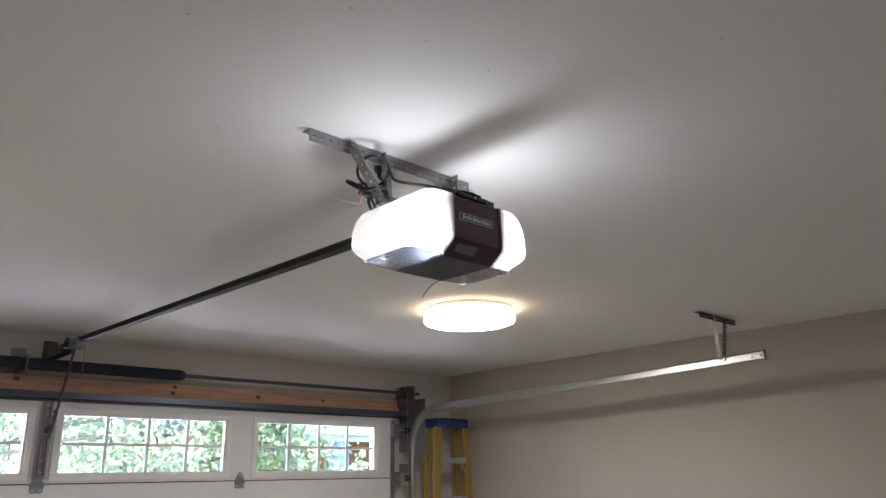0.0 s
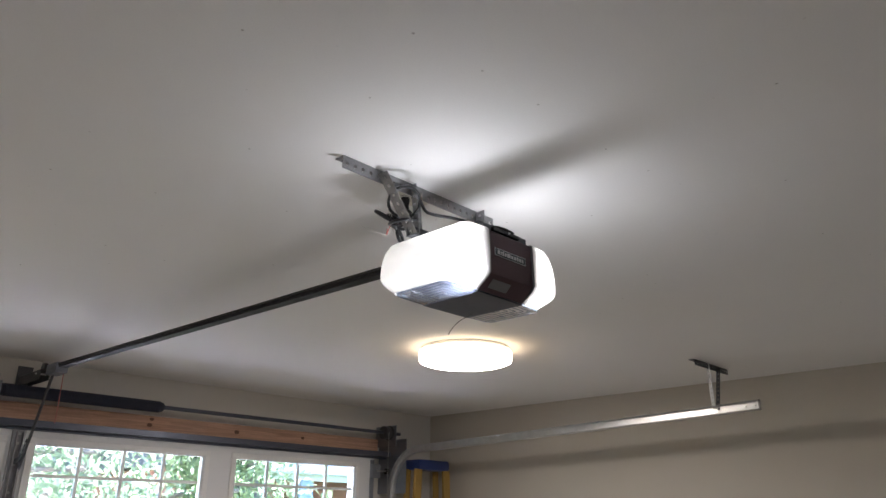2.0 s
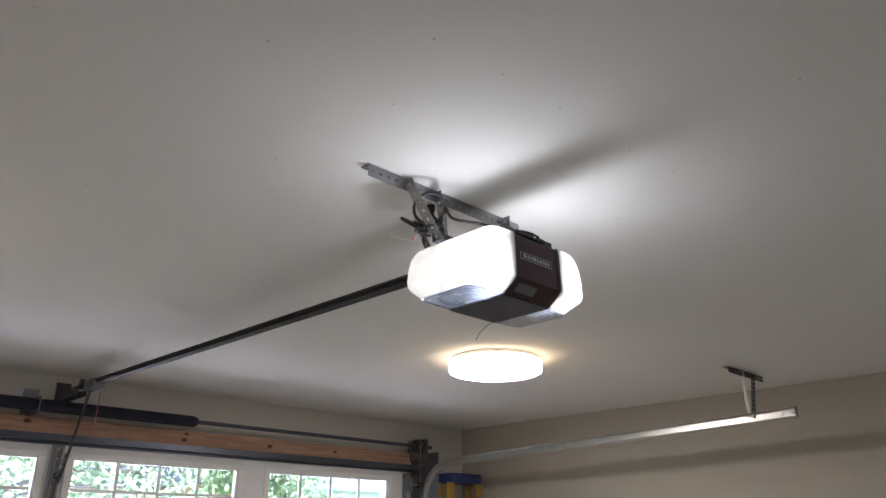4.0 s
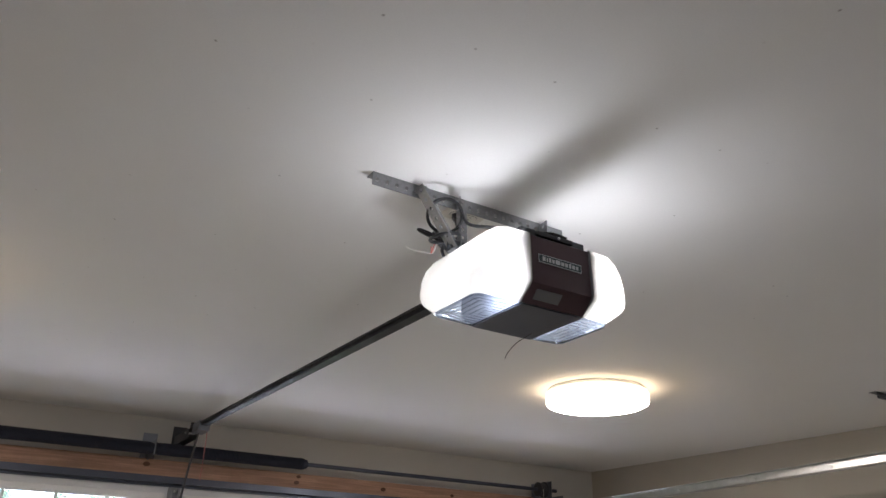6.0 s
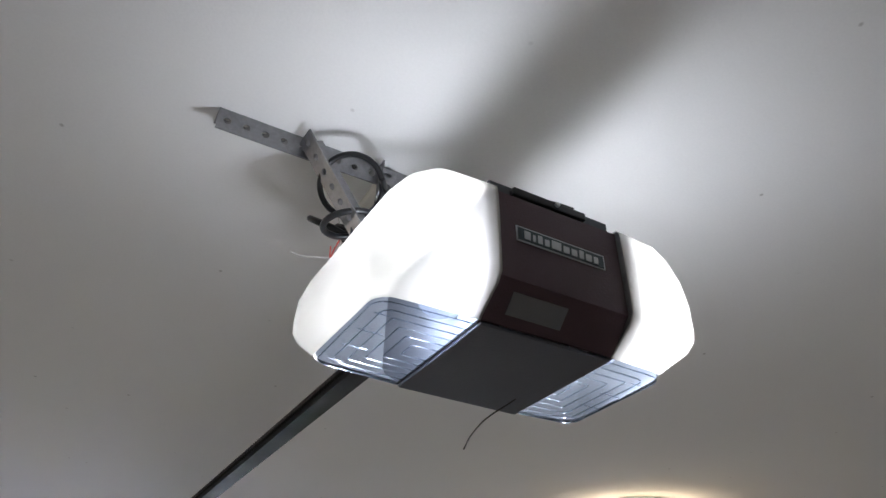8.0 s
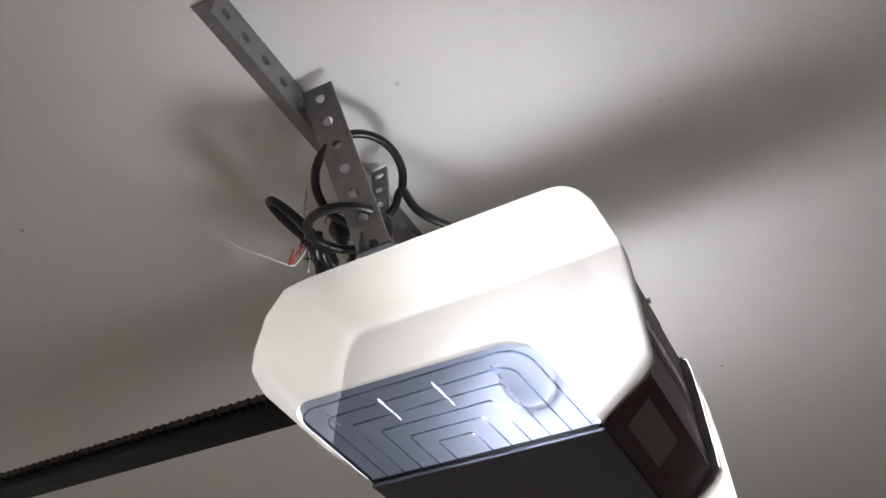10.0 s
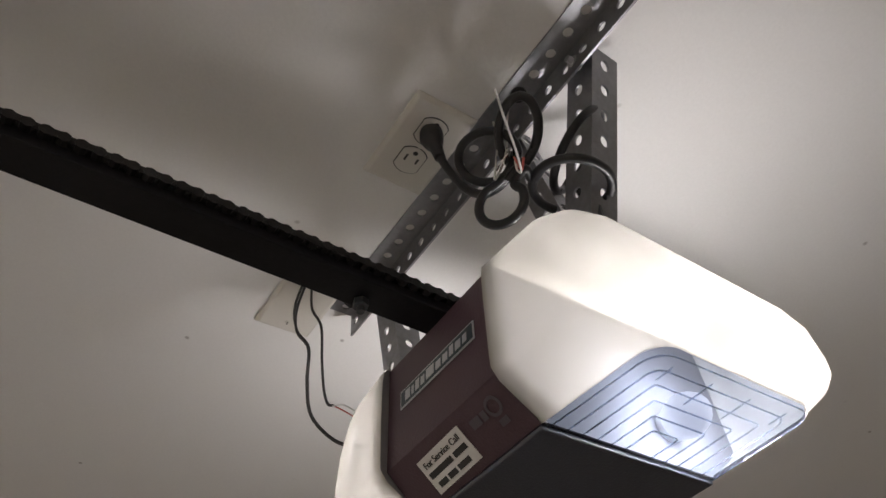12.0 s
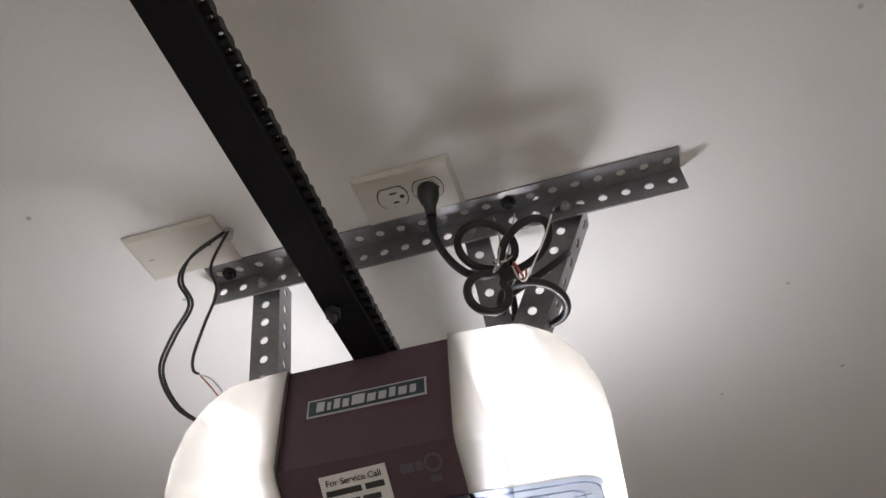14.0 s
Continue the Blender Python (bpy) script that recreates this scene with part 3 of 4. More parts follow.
def ring(z, a, b, r, n=9):
    """Rounded rectangle at height z with half sizes a, b and corner radius r."""
    out = []
    for sx, sy, t0 in ((1, 1, 0), (-1, 1, 90), (-1, -1, 180), (1, -1, 270)):
        for i in range(n):
            t = radians(t0 + 90 * i / (n - 1))
            out.append(Vector((XM + sx * (a - r) + r * math.cos(t), YM + sy * (b - r) + r * math.sin(t), z)))
    return out


SHELL = [(2.5755, 0.148, 0.1255, 0.018), (2.572, 0.160, 0.1290, 0.020), (2.560, 0.178, 0.1310, 0.022), (2.535, 0.196, 0.1325, 0.024),
         (2.505, 0.206, 0.1335, 0.027), (2.475, 0.207, 0.1345, 0.028), (2.463, 0.206, 0.1345, 0.030), (2.453, 0.202, 0.1280, 0.030), (2.430, 0.189, 0.0960, 0.024), (2.426, 0.186, 0.0930, 0.022)]
BAND = [(2.576, 0.15, 0.1175, 0.004), (2.572, 0.15, 0.1230, 0.004), (2.462, 0.15, 0.1280, 0.004), (2.429, 0.15, 0.0970, 0.004), (2.4265, 0.15, 0.0930, 0.004)]
HB = 0.083      # half width of the plum band


def shell(rows, longer=0.0, inset=0.0, foot=0.0, capped=False):
    bm = B()
    loft(bm, [ring(z, a + longer * (2.62 - z) / 0.158 if z > 2.44 else a + foot, b - inset, r) for z, a, b, r in rows], cap0=capped, cap1=False)
    return bm


def cut(bm, x, keep_greater):
    geom = bm.verts[:] + bm.edges[:] + bm.faces[:]
    bmesh.ops.bisect_plane(bm, geom=geom, plane_co=(x, 0, 0), plane_no=(1, 0, 0), clear_inner=keep_greater, clear_outer=not keep_greater)
    return bm


def taper(x, y):
    """The covers grow slightly narrower towards their ends."""
    return YM + (y - YM) * (1 - (0.09 if y > YM else 0.055) * max(0.0, abs(x - XM) - HB) / 0.13)


for side in (-1, 1):
    bm = cut(shell(SHELL, 0.007 if side < 0 else -0.006, 0.0, 0.010 if side < 0 else -0.020, True), XM + side * HB, side > 0)
    for v in bm.verts:
        lean = max(-0.4, min(1.0, (v.co.y - YM) / 0.12))
        v.co.y = taper(v.co.x, v.co.y)
        v.co.x += side * (0.003 if side < 0 else 0.010) * lean * min(1.0, max(0.0, abs(v.co.x - XM) - HB) / 0.11)
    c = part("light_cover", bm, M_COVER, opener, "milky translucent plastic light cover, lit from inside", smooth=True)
    # clear lens set into the underside
    xi, xo = XM + side * (HB + 0.002), XM + (0.168 if side > 0 else -0.196)
    y0, y1 = YM - 0.0915, YM + 0.0915

    def lens_ring(inset, z):
        r = max(0.003, 0.020 - inset * 0.5)
        o, lo, hi = xo - side * inset, y0 + inset, y1 - inset
        pts = [(xi, hi, z)]
        for cy, t0, t1 in ((hi - r, 90, 0), (lo + r, 0, -90)):
            for i in range(7):
                t = radians(t0 + (t1 - t0) * i / 6)
                pts.append((o - side * r + side * r * math.cos(t), cy + r * math.sin(t), z))
        return [(x, taper(x, y), q) for x, y, q in pts + [(xi, lo, z)]]

    bm = B()
    prof = [lens_ring(0.0, 2.4285), lens_ring(0.0025, 2.4235)]
    for i in range(5):
        q = 0.006 + 0.0148 * i
        prof += [lens_ring(q, 2.4235), lens_ring(q + 0.0100, 2.42352)]
    loft(bm, prof, cap0=False)
    ln = part("lens", bm, M_LENS, c, "clear ridged prismatic lens")
    ln.visible_shadow = False
    bm = B()
    for i in range(6):
        q = 0.0030 + 0.0148 * i
        ra, rb = lens_ring(q, 2.4226), lens_ring(q + 0.0008, 2.4226)
        rows = [[bm.verts.new((x, y, z - d)) for x, y, z in rr] for rr, d in ((ra, 0), (ra, -0.0012), (rb, -0.0012), (rb, 0))]
        for k in range(len(ra) - 1):
            for u, v in ((0, 1), (1, 2), (2, 3), (3, 0)):
                bm.faces.new((rows[u][k], rows[u][k + 1], rows[v][k + 1], rows[v][k]))
    rd = part("lens_ridge", bm, M_RIDGE, ln)
    rd.visible_shadow = False
    for i in range(4):
        yy = YM - 0.060 + 0.040 * i
        xa, xb = xo - side * 0.012, xo - side * (0.040 if i % 3 else 0.028)
        rb = part("rib", box(B(), min(xa, xb), max(xa, xb), yy - 0.0005, yy + 0.0005, 2.4214, 2.4222), M_RIDGE, ln)
        rb.visible_shadow = False
    # lamp inside the cover
    bx, by, bz = XM + side * 0.108, YM - 0.050, 2.462
    bulb = part("bulb", B(), M_LED, c, "lit bulb")
    bm = B()
    bmesh.ops.create_uvsphere(bm, u_segments=16, v_segments=10, radius=0.019, matrix=Matrix.Translation((bx, by, bz)) @ Matrix.Diagonal((1.25, 1, 1, 1)))
    g = part("globe", bm, M_LED, bulb, smooth=True)
    g.visible_shadow = False
    part("socket", cyl(B(), (XM + side * (HB - 0.010), by, bz), (bx - side * 0.016, by, bz), 0.014, 14), M_VINYL, bulb, smooth=True)
    lamp_point("bulb_light", bx, by, bz, BULB_W, 0.030, (0.99, 1.0, 0.96))

# plum band: two faces joined by the top, with dark bulkheads inside
bm = cut(cut(shell(BAND), XM - HB, True), XM + HB, False)
box(bm, XM - HB, XM + HB, YM - 0.117, YM + 0.117, 2.5735, 2.5760)
band = part("band", bm, M_BAND, opener, "plum plastic middle housing", smooth=True)
for sx in (-1, 1):
    x = XM + sx * (HB + 0.002)
    prof = [(b - 0.0012, z) for z, a, b, r in SHELL]
    prof += [(-b, z) for b, z in prof[::-1]]
    bm = B()
    loft(bm, [[(x + sx * d, YM + b, z) for b, z in prof] for d in (0.0, 0.0015)])
    part("bulkhead", bm, M_BULK, opener, "grey plastic inner bulkhead")
part("underside", box(B(), XM - HB, XM + HB, YM - 0.0935, YM + 0.0935, 2.4220, 2.4262), M_BASE, opener, "dark slate plastic underside", bevel=0.002)
# two unseen blocks added on top to shade the ceiling between the bulbs
part("upper_light_block", box(B(), XM - 0.081, XM + 0.081, YM - 0.095, YM + 0.030, 2.5945, 2.605), M_DKSTEEL, opener, "unseen upper dark steel block added to shade the ceiling", bevel=0.002)
part("lower_light_block", box(B(), XM - 0.083, XM + 0.083, YM - 0.112, YM + 0.060, 2.5765, 2.594), M_DKSTEEL, opener, "unseen lower dark steel block added to shade the ceiling", bevel=0.002)


def face_frame(sign, z, x=0.0, lower=False):
    """Pose on the A (sign -1) or B (sign 1) face: local x right, y up, z out."""
    if lower:
        k = (z - 2.462) / (2.429 - 2.462)
        b = 0.1290 - 0.0325 * k
        slope = math.degrees(math.atan2(0.0325, 0.033))
    else:
        k = (2.564 - z) / (2.564 - 2.462)
        b = 0.1235 + 0.0045 * k
        slope = -2.2
    m = pose(XM + x, YM + sign * (b + 0.0009), z, 90, 0, 180 if sign > 0 else 0)
    return m @ pose(0, 0, 0, slope, 0, 0)


def badge(sign):
    """Outlined name badge; its letters are plain bars."""
    m = face_frame(sign, 2.522)
    bd = part("badge", box(B(), -0.059, 0.059, -0.0098, 0.0098, -0.0004, 0.0003, m), M_LOGO, band, "dark badge with a silver outline")
    part("badge_field", box(B(), -0.0572, 0.0572, -0.0080, 0.0080, 0.0004, 0.0008, m), M_LOGOBG, bd)
    widths = (0.008, 0.0035, 0.006, 0.006, 0.0125, 0.008, 0.0075, 0.006, 0.008, 0.006)
    x = -0.0495
    for i, w in enumerate(widths):
        hh = 0.0058 if i in (0, 2, 4, 7) else 0.0040
        k = math.tan(radians(9))
        v = [(x, -0.0052), (x + w, -0.0052), (x + w + (hh + 0.0052) * k * 0.3, hh - 0.0005), (x + (hh + 0.0052) * k * 0.3, hh - 0.0005)]
        bm = B()
        loft(bm, [[m @ Vector((a, b, d)) for a, b in v] for d in (0.0009, 0.0013)])
        part("badge_bar", bm, M_LOGO, bd)
        x += w + 0.0030


badge(-1)
badge(1)
# labels on the lower faces
m = face_frame(-1, 2.4435, -0.0265, True)
part("blank_label", box(B(), -0.034, 0.034, -0.0125, 0.0125, -0.0002, 0.0003, m), M_GREYLABEL, band, "plain grey label", bevel=0.0)
m = face_frame(1, 2.4420, 0.014, True) @ pose(0, 0, 0, 0, 0, 2) @ Matrix.Scale(0.92, 4)
lab = part("service_label", box(B(), -0.034, 0.034, -0.0175, 0.0175, -0.0002, 0.0004, m), M_LABEL, band, "white service label with dark print")
lettering("service_text", "For Service Call", 0.0088, m @ pose(0, 0.0098, 0.0006), M_INK, lab)
bm = B()
for x0, x1 in ((-0.030, 0.006), (0.010, 0.029)):
    box(bm, x0, x1, -0.0030, 0.0028, 0.0004, 0.0008, m)
part("print_bar", bm, M_INK, lab)
bm = B()
for x0, x1 in ((-0.027, -0.014), (-0.011, 0.002), (0.005, 0.023)):
    box(bm, x0, x1, -0.0135, -0.0080, 0.0004, 0.0008, m)
part("print_bar", bm, M_INK, lab)
m = face_frame(1, 2.4480, -0.050, True)
bm = B()
for x0, x1, h in ((-0.021, -0.009, 0.004), (-0.007, -0.001, 0.004)):
    box(bm, x0, x1, -h, h, 0.0000, 0.0004, m)
n = 20
loft(bm, [[m @ Vector((0.009 + r * math.cos(2 * math.pi * i / n), 0.001 + r * math.sin(2 * math.pi * i / n), d)) for i in range(n)] for r, d in ((0.0085, 0), (0.0085, 0.0004), (0.0058, 0.0004), (0.0058, 0))], cap0=False, cap1=False)
box(bm, 0.004, 0.014, -0.016, -0.010, 0.0, 0.0004, m)
part("emblem", bm, M_GREYPRINT, band, "faint grey emblem")

# seams where covers meet the band, and a bracket on top
bm = B()
box(bm, 0.030, 0.130, YM - 0.120, YM - 0.090, 2.579, 2.590)
part("cable_tray", bm, M_BLACK, opener, "black top bracket", bevel=0.002)
part("screw", cyl(B(), (0.088, YM - 0.1205, 2.585), (0.088, YM - 0.1235, 2.585), 0.003, 10), M_GALV, opener)

# ---------------------------------------------------------------- ceiling bar and legs
bar = thing("mounting_bar", "perforated steel angle bar screwed to the ceiling", "bracket")
BX0 = -0.268
bm = B()
strip(bm, (BX0, 0.004, H - 0.0024), (1, 0, 0), (0, 1, 0), 22)
strip(bm, (BX0, 0.004, H - 0.0024), (1, 0, 0), (0, 0, -1), 22)
part("angle", bm, M_ANGLE, bar)
for bx in (BX0 + 0.0254 * 7.5, BX0 + 0.0254 * 21.0):
    b = part("lag_screw", cyl(B(), (bx, 0.020, H - 0.0026), (bx, 0.020, H - 0.005), 0.0085, 16), M_BLACK, bar, "black screw")
    part("head", cyl(B(), (bx, 0.020, H - 0.0051), (bx, 0.020, H - 0.010), 0.0055, 6), M_BLACK, b)


def angle_leg(name, top_p, bot_p, across1, across2, label, w1=0.032, w2=0.032):
    t = thing(name, label, "bracket", "opener legs")
    d = Vector(bot_p) - Vector(top_p)
    n = max(1, round(d.length / 0.0254))
    bm = B()
    strip(bm, top_p, d, across1, n, w1)
    strip(bm, top_p, d, across2, n, w2)
    part("angle", bm, M_ANGLE, t)
    for p, s in ((Vector(top_p) + d * 0.5 * 0.0254 / d.length, 0.0),):
        bm = B()
        hexbolt(bm, p + Vector(across1).normalized() * w1 * 0.5 + Vector((0, 0.004, 0)), (0, 1, 0), 0.007)
        part("bolt", bm, M_GALV, t)
    return t


angle_leg("support_leg", (0.211, -0.0005, 2.742), (0.203, -0.012, 2.5895), (1, 0, 0), (0, -1, 0), "upright perforated steel angle leg of the opener")
angle_leg("support_leg", (-0.158, -0.0005, 2.735), (-0.079, -0.027, 2.5895), (1, 0, 0.55), (0.05, -1, 0), "slanting perforated steel angle leg of the opener")
angle_leg("support_leg", (-0.043, -0.0005, 2.742), (-0.055, -0.030, 2.5895), (1, 0, 0), (0, -1, 0), "short perforated steel strap leg of the opener", 0.026, 0.018)
crossbar = thing("motor_bracket", "dark perforated steel bracket across the top of the opener", "bracket")
bm = B()
strip(bm, (-0.088, -0.034, 2.5785), (1, 0, 0), (0, -1, 0), 13)
strip(bm, (-0.088, -0.034, 2.5785), (1, 0, 0), (0, 0, 1), 13)
part("angle", bm, M_DKSTEEL, crossbar)

# ---------------------------------------------------------------- rail, chain, trolley
XR = 0.083
rail = thing("opener_rail", "black steel opener rail with a roller chain", "rail")
RZ = 2.583
RISE = 0.0222


def rz(y):
    return RZ + RISE * y


bm = B()
prof = [(-0.0175, 0.0), (0.0175, 0.0), (0.0175, 0.014), (0.0145, 0.017), (-0.0145, 0.017), (-0.0175, 0.014)]
loft(bm, [[(XR + a, y, rz(y) - 0.012 + b) for a, b in prof] for y in (-0.025, 3.02)])
part("beam", bm, M_RAIL, rail, bevel=0.001)
ch = part("chain", B(), M_CHAIN, rail, "black roller chain")
CH_PITCH = 0.0127


def chain_mesh(y0, count, x, dz):
    """Links of roller chain: two plates and a roller at every pitch."""
    bm = B()
    for k in range(count):
        y = y0 + k * CH_PITCH
        z = rz(y) + dz
        wide = 0.0035 if k % 2 else 0.0026
        for s in (-1, 1):
            pts = []
            for yy, zz in ((-0.0085, 0.0), (-0.0070, 0.0047), (-0.003, 0.0036), (0.003, 0.0036), (0.0070, 0.0047), (0.0085, 0.0), (0.0070, -0.0047), (0.003, -0.0036), (-0.003, -0.0036), (-0.0070, -0.0047)):
                pts.append((yy, zz))
            loft(bm, [[(x + s * wide + q, y + a, z + b) for a, b in pts] for q in (-0.0005, 0.0005)])
        cyl(bm, (x - 0.0042, y + CH_PITCH / 2, z), (x + 0.0042, y + CH_PITCH / 2, z), 0.0053, 8)
    return bm


part("chain_run", chain_mesh(-0.022, 227, XR - 0.0205, 0.0030), M_CHAIN, ch)
part("chain_run", chain_mesh(-0.022, 227, XR + 0.0185, 0.0085), M_CHAIN, ch)
bm = B()
hexbolt(bm, (XR + 0.008, 0.10, rz(0.1) - 0.012), (0, 0, -1), 0.0075, 0.007)
part("bolt", bm, M_DKSTEEL, rail)
bm = B()
box(bm, XR + 0.0152, XR + 0.021, 0.085, 0.115, rz(0.1) - 0.006, rz(0.1) + 0.008)
part("clip", bm, M_DKSTEEL, rail, bevel=0.001)
hd = part("header_bracket", B(), M_DKSTEEL, rail)
bm = B()
box(bm, XR - 0.026, XR - 0.022, 2.96, YN - 0.006, 2.598, 2.650)
box(bm, XR + 0.022, XR + 0.026, 2.96, YN - 0.006, 2.598, 2.650)
part("fork", bm, M_DKSTEEL, hd, bevel=0.001)
part("plate", box(B(), XR - 0.04, XR + 0.04, YN - 0.0055, YN - 0.001, 2.59, 2.71), M_DKSTEEL, hd, bevel=0.001)
part("pulley", cyl(B(), (XR - 0.010, 2.985, rz(2.98) + 0.012), (XR + 0.010, 2.985, rz(2.98) + 0.012), 0.028, 20), M_DKSTEEL, hd, smooth=True)
part("pin", cyl(B(), (XR - 0.034, 3.01, 2.632), (XR + 0.034, 3.01, 2.632), 0.005, 10), M_GALV, hd)

trolley = thing("trolley", "grey trolley on the rail with dark bent arm and red cord", "trolley")
zt = rz(2.80)
bm = B()
box(bm, XR - 0.030, XR + 0.030, 2.72, 2.86, zt - 0.040, zt - 0.013)
box(bm, XR - 0.030, XR - 0.016, 2.72, 2.86, zt - 0.0125, zt + 0.012)
box(bm, XR + 0.026, XR + 0.034, 2.72, 2.86, zt - 0.0125, zt + 0.012)
part("carriage", bm, M_HINGE, trolley, bevel=0.002)


def flat_arm(pts, half, thick):
    """A flat steel bar along a path that keeps to one upright plane."""
    bm = B()
    pr = smooth_path(pts, 6)
    rg = []
    for i, p in enumerate(pr):
        p = Vector(p)
        d = (Vector(pr[min(i + 1, len(pr) - 1)]) - Vector(pr[max(i - 1, 0)])).normalized()
        side = Vector((1, 0, 0)) if abs(d.x) < 0.6 else Vector((0, -1, 0))
        up = side.cross(d).normalized()
        rg.append([p + side * a * thick + up * b * half for a, b in ((-1, -1), (1, -1), (1, 1), (-1, 1))])
    loft(bm, rg)
    return bm


arm = part("arm", flat_arm([(XR, 2.835, zt - 0.030), (XR + 0.002, 2.95, 2.412), (XR + 0.004, 3.02, 2.295), (XR + 0.004, 3.10, 2.150)], 0.015, 0.003), M_DKSTEEL, trolley, "dark straight steel door arm", bevel=0.0008)
part("curved_arm", flat_arm([(XR - 0.003, 3.025, 2.290), (XR - 0.003, 3.050, 2.245), (XR - 0.004, 3.080, 2.205), (XR - 0.006, 3.115, 2.190), (XR - 0.008, 3.150, 2.188)], 0.014, 0.003), M_DKSTEEL, arm, "dark curved steel end of the arm", bevel=0.0008)
for yy, zz in ((3.034, 2.273), (3.058, 2.228)):
    bm = B()
    hexbolt(bm, (XR - 0.006, yy, zz), (-1, 0, 0), 0.007, 0.005)
    part("bolt", bm, M_GALV, arm)
bm = B()
tube(bm, [(XR + 0.035, 2.79, zt - 0.02), (XR + 0.037, 2.79, 2.5), (XR + 0.036, 2.79, 2.36)], 0.0022, 6, 4)
part("release_cord", bm, M_CORDRED, trolley, "red release cord")

# ---------------------------------------------------------------- plates on the ceiling
def wall_plate(name, x0, x1, y0, y1, label):
    t = thing(name, label, "outlet" if "outlet" in name else "cover plate")
    bm = B()
    e = 0.005
    loft(bm, [[(x0 + i, y0 + i, z), (x1 - i, y0 + i, z), (x1 - i, y1 - i, z), (x0 + i, y1 - i, z)] for z, i in ((H - 0.0008, 0), (H - 0.003, 0.0004), (H - 0.0062, e))])
    part("plate", bm, M_PLATE, t, bevel=0.0008)
    return t


out = wall_plate("power_outlet", -0.038, 0.074, 0.036, 0.107, "ivory duplex power outlet with one black plug in it")
for px in (0.0355, -0.0045):
    bm = B()
    py = 0.0715
    pts = [(px + 0.0165 * math.cos(a), py + max(-0.0135, min(0.0135, 0.0175 * math.sin(a)))) for a in [2 * math.pi * i / 28 for i in range(28)]]
    loft(bm, [[(x, y, z) for x, y in pts] for z in (H - 0.0055, H - 0.0078)])
    sk = part("socket", bm, M_PLATE, out, bevel=0.0005)
    bm = B()
    loft(bm, [[(px + (x - px) * 1.07, py + (y - py) * 1.07, z) for x, y in pts] for z in (H - 0.0058, H - 0.0066)])
    part("gap", bm, M_SLOT, sk)
    for sx, sy, wx, wy in ((-0.002, 0.0065, 0.008, 0.0022), (-0.002, -0.0065, 0.0065, 0.0022)):
        part("slot", box(B(), px + sx - wx / 2, px + sx + wx / 2, py + sy - wy / 2, py + sy + wy / 2, H - 0.0083, H - 0.0079), M_SLOT, sk)
    part("ground_slot", cyl(B(), (px - 0.0105, py, H - 0.0079), (px - 0.0105, py, H - 0.0083), 0.0027, 10), M_SLOT, sk)
part("screw", cyl(B(), (0.0155, 0.0715, H - 0.006), (0.0155, 0.0715, H - 0.0075), 0.003, 10), M_PLATE, out)
blank = wall_plate("blank_plate", 0.241, 0.355, 0.036, 0.109, "ivory blank cover plate on the ceiling with wires passing its edge")
for px in (0.336, 0.262):
    sc = part("screw", cyl(B(), (px, 0.0725, H - 0.006), (px, 0.0725, H - 0.0072), 0.0032, 12), M_PLATE, blank)
    part("slot", box(B(), px - 0.0026, px + 0.0026, 0.0720, 0.0730, H - 0.00755, H - 0.00725), M_SLOT, sc)

# ---------------------------------------------------------------- power cord
cord = thing("mains_cable", "coiled black mains cable plugged into the ceiling outlet", "cable")
bm = B()
px, py = -0.0045, 0.0715
loft(bm, [[(px + s * r * math.cos(a), py - q + r * math.sin(a), z) for a in [2 * math.pi * i / 16 for i in range(16)]]
          for z, r, s, q in ((H - 0.0082, 0.0118, 1, 0), (H - 0.018, 0.0122, 1, 0), (H - 0.026, 0.0095, 1, 0.002), (H - 0.030, 0.0068, 1, 0.004), (H - 0.044, 0.0056, 1, 0.008))])
part("plug", bm, M_BLACK, cord, "black moulded plug", smooth=True)


def circle(c, u, w, r, a0, a1, n):
    c, u, w = Vector(c), Vector(u).normalized(), Vector(w).normalized()
    return [c + r * (math.cos(a) * u + math.sin(a) * w) for a in [radians(a0 + (a1 - a0) * i / n) for i in range(n + 1)]]


pts = [(px, py - 0.008, H - 0.043), (-0.003, 0.050, 2.690), (-0.014, 0.044, 2.660), (-0.030, 0.040, 2.638), (-0.048, 0.037, 2.630), (-0.064, 0.034, 2.634)]
pts += circle((-0.056, 0.050, 2.657), (-0.35, -0.75, -0.66), (1, 0, -0.1), 0.0265, 15, 345, 10)
pts += [(-0.074, 0.030, 2.634)]
pts += circle((-0.095, 0.046, 2.652), (0.45, -0.75, -0.66), (-1, 0, 0.1), 0.0245, 10, 345, 10)
pts += [(-0.078, 0.034, 2.632), (-0.062, 0.038, 2.624)]
part("flex", tube(B(), pts, 0.0043, 10, 6), M_CORD, cord, smooth=True)
pts = [(-0.074, 0.034, 2.652), (-0.066, 0.038, 2.632)] + circle((-0.050, 0.038, 2.606), (-0.5, 0, 1), (0.75, 0.5, 0.35), 0.021, 20, 335, 10)
pts += [(-0.078, 0.030, 2.628)] + circle((-0.087, -0.014, 2.622), (0.25, 1, 0.1), (-1, 0.3, -0.22), 0.035, -10, 720, 22)
part("flex", tube(B(), pts, 0.0043, 10, 6), M_CORD, cord, smooth=True)
pts = circle((-0.096, -0.026, 2.672), (0.0, -0.707, 0.707), (-0.934, 0.262, 0.262), 0.041, -60, 300, 14)
pts += [(-0.055, -0.070, 2.642), (0.0, -0.115, 2.630), (0.05, -0.155, 2.617), (0.088, -0.190, 2.609), (0.115, -0.207, 2.597)]
part("flex", tube(B(), pts, 0.0040, 10, 6), M_CORD, cord, smooth=True)
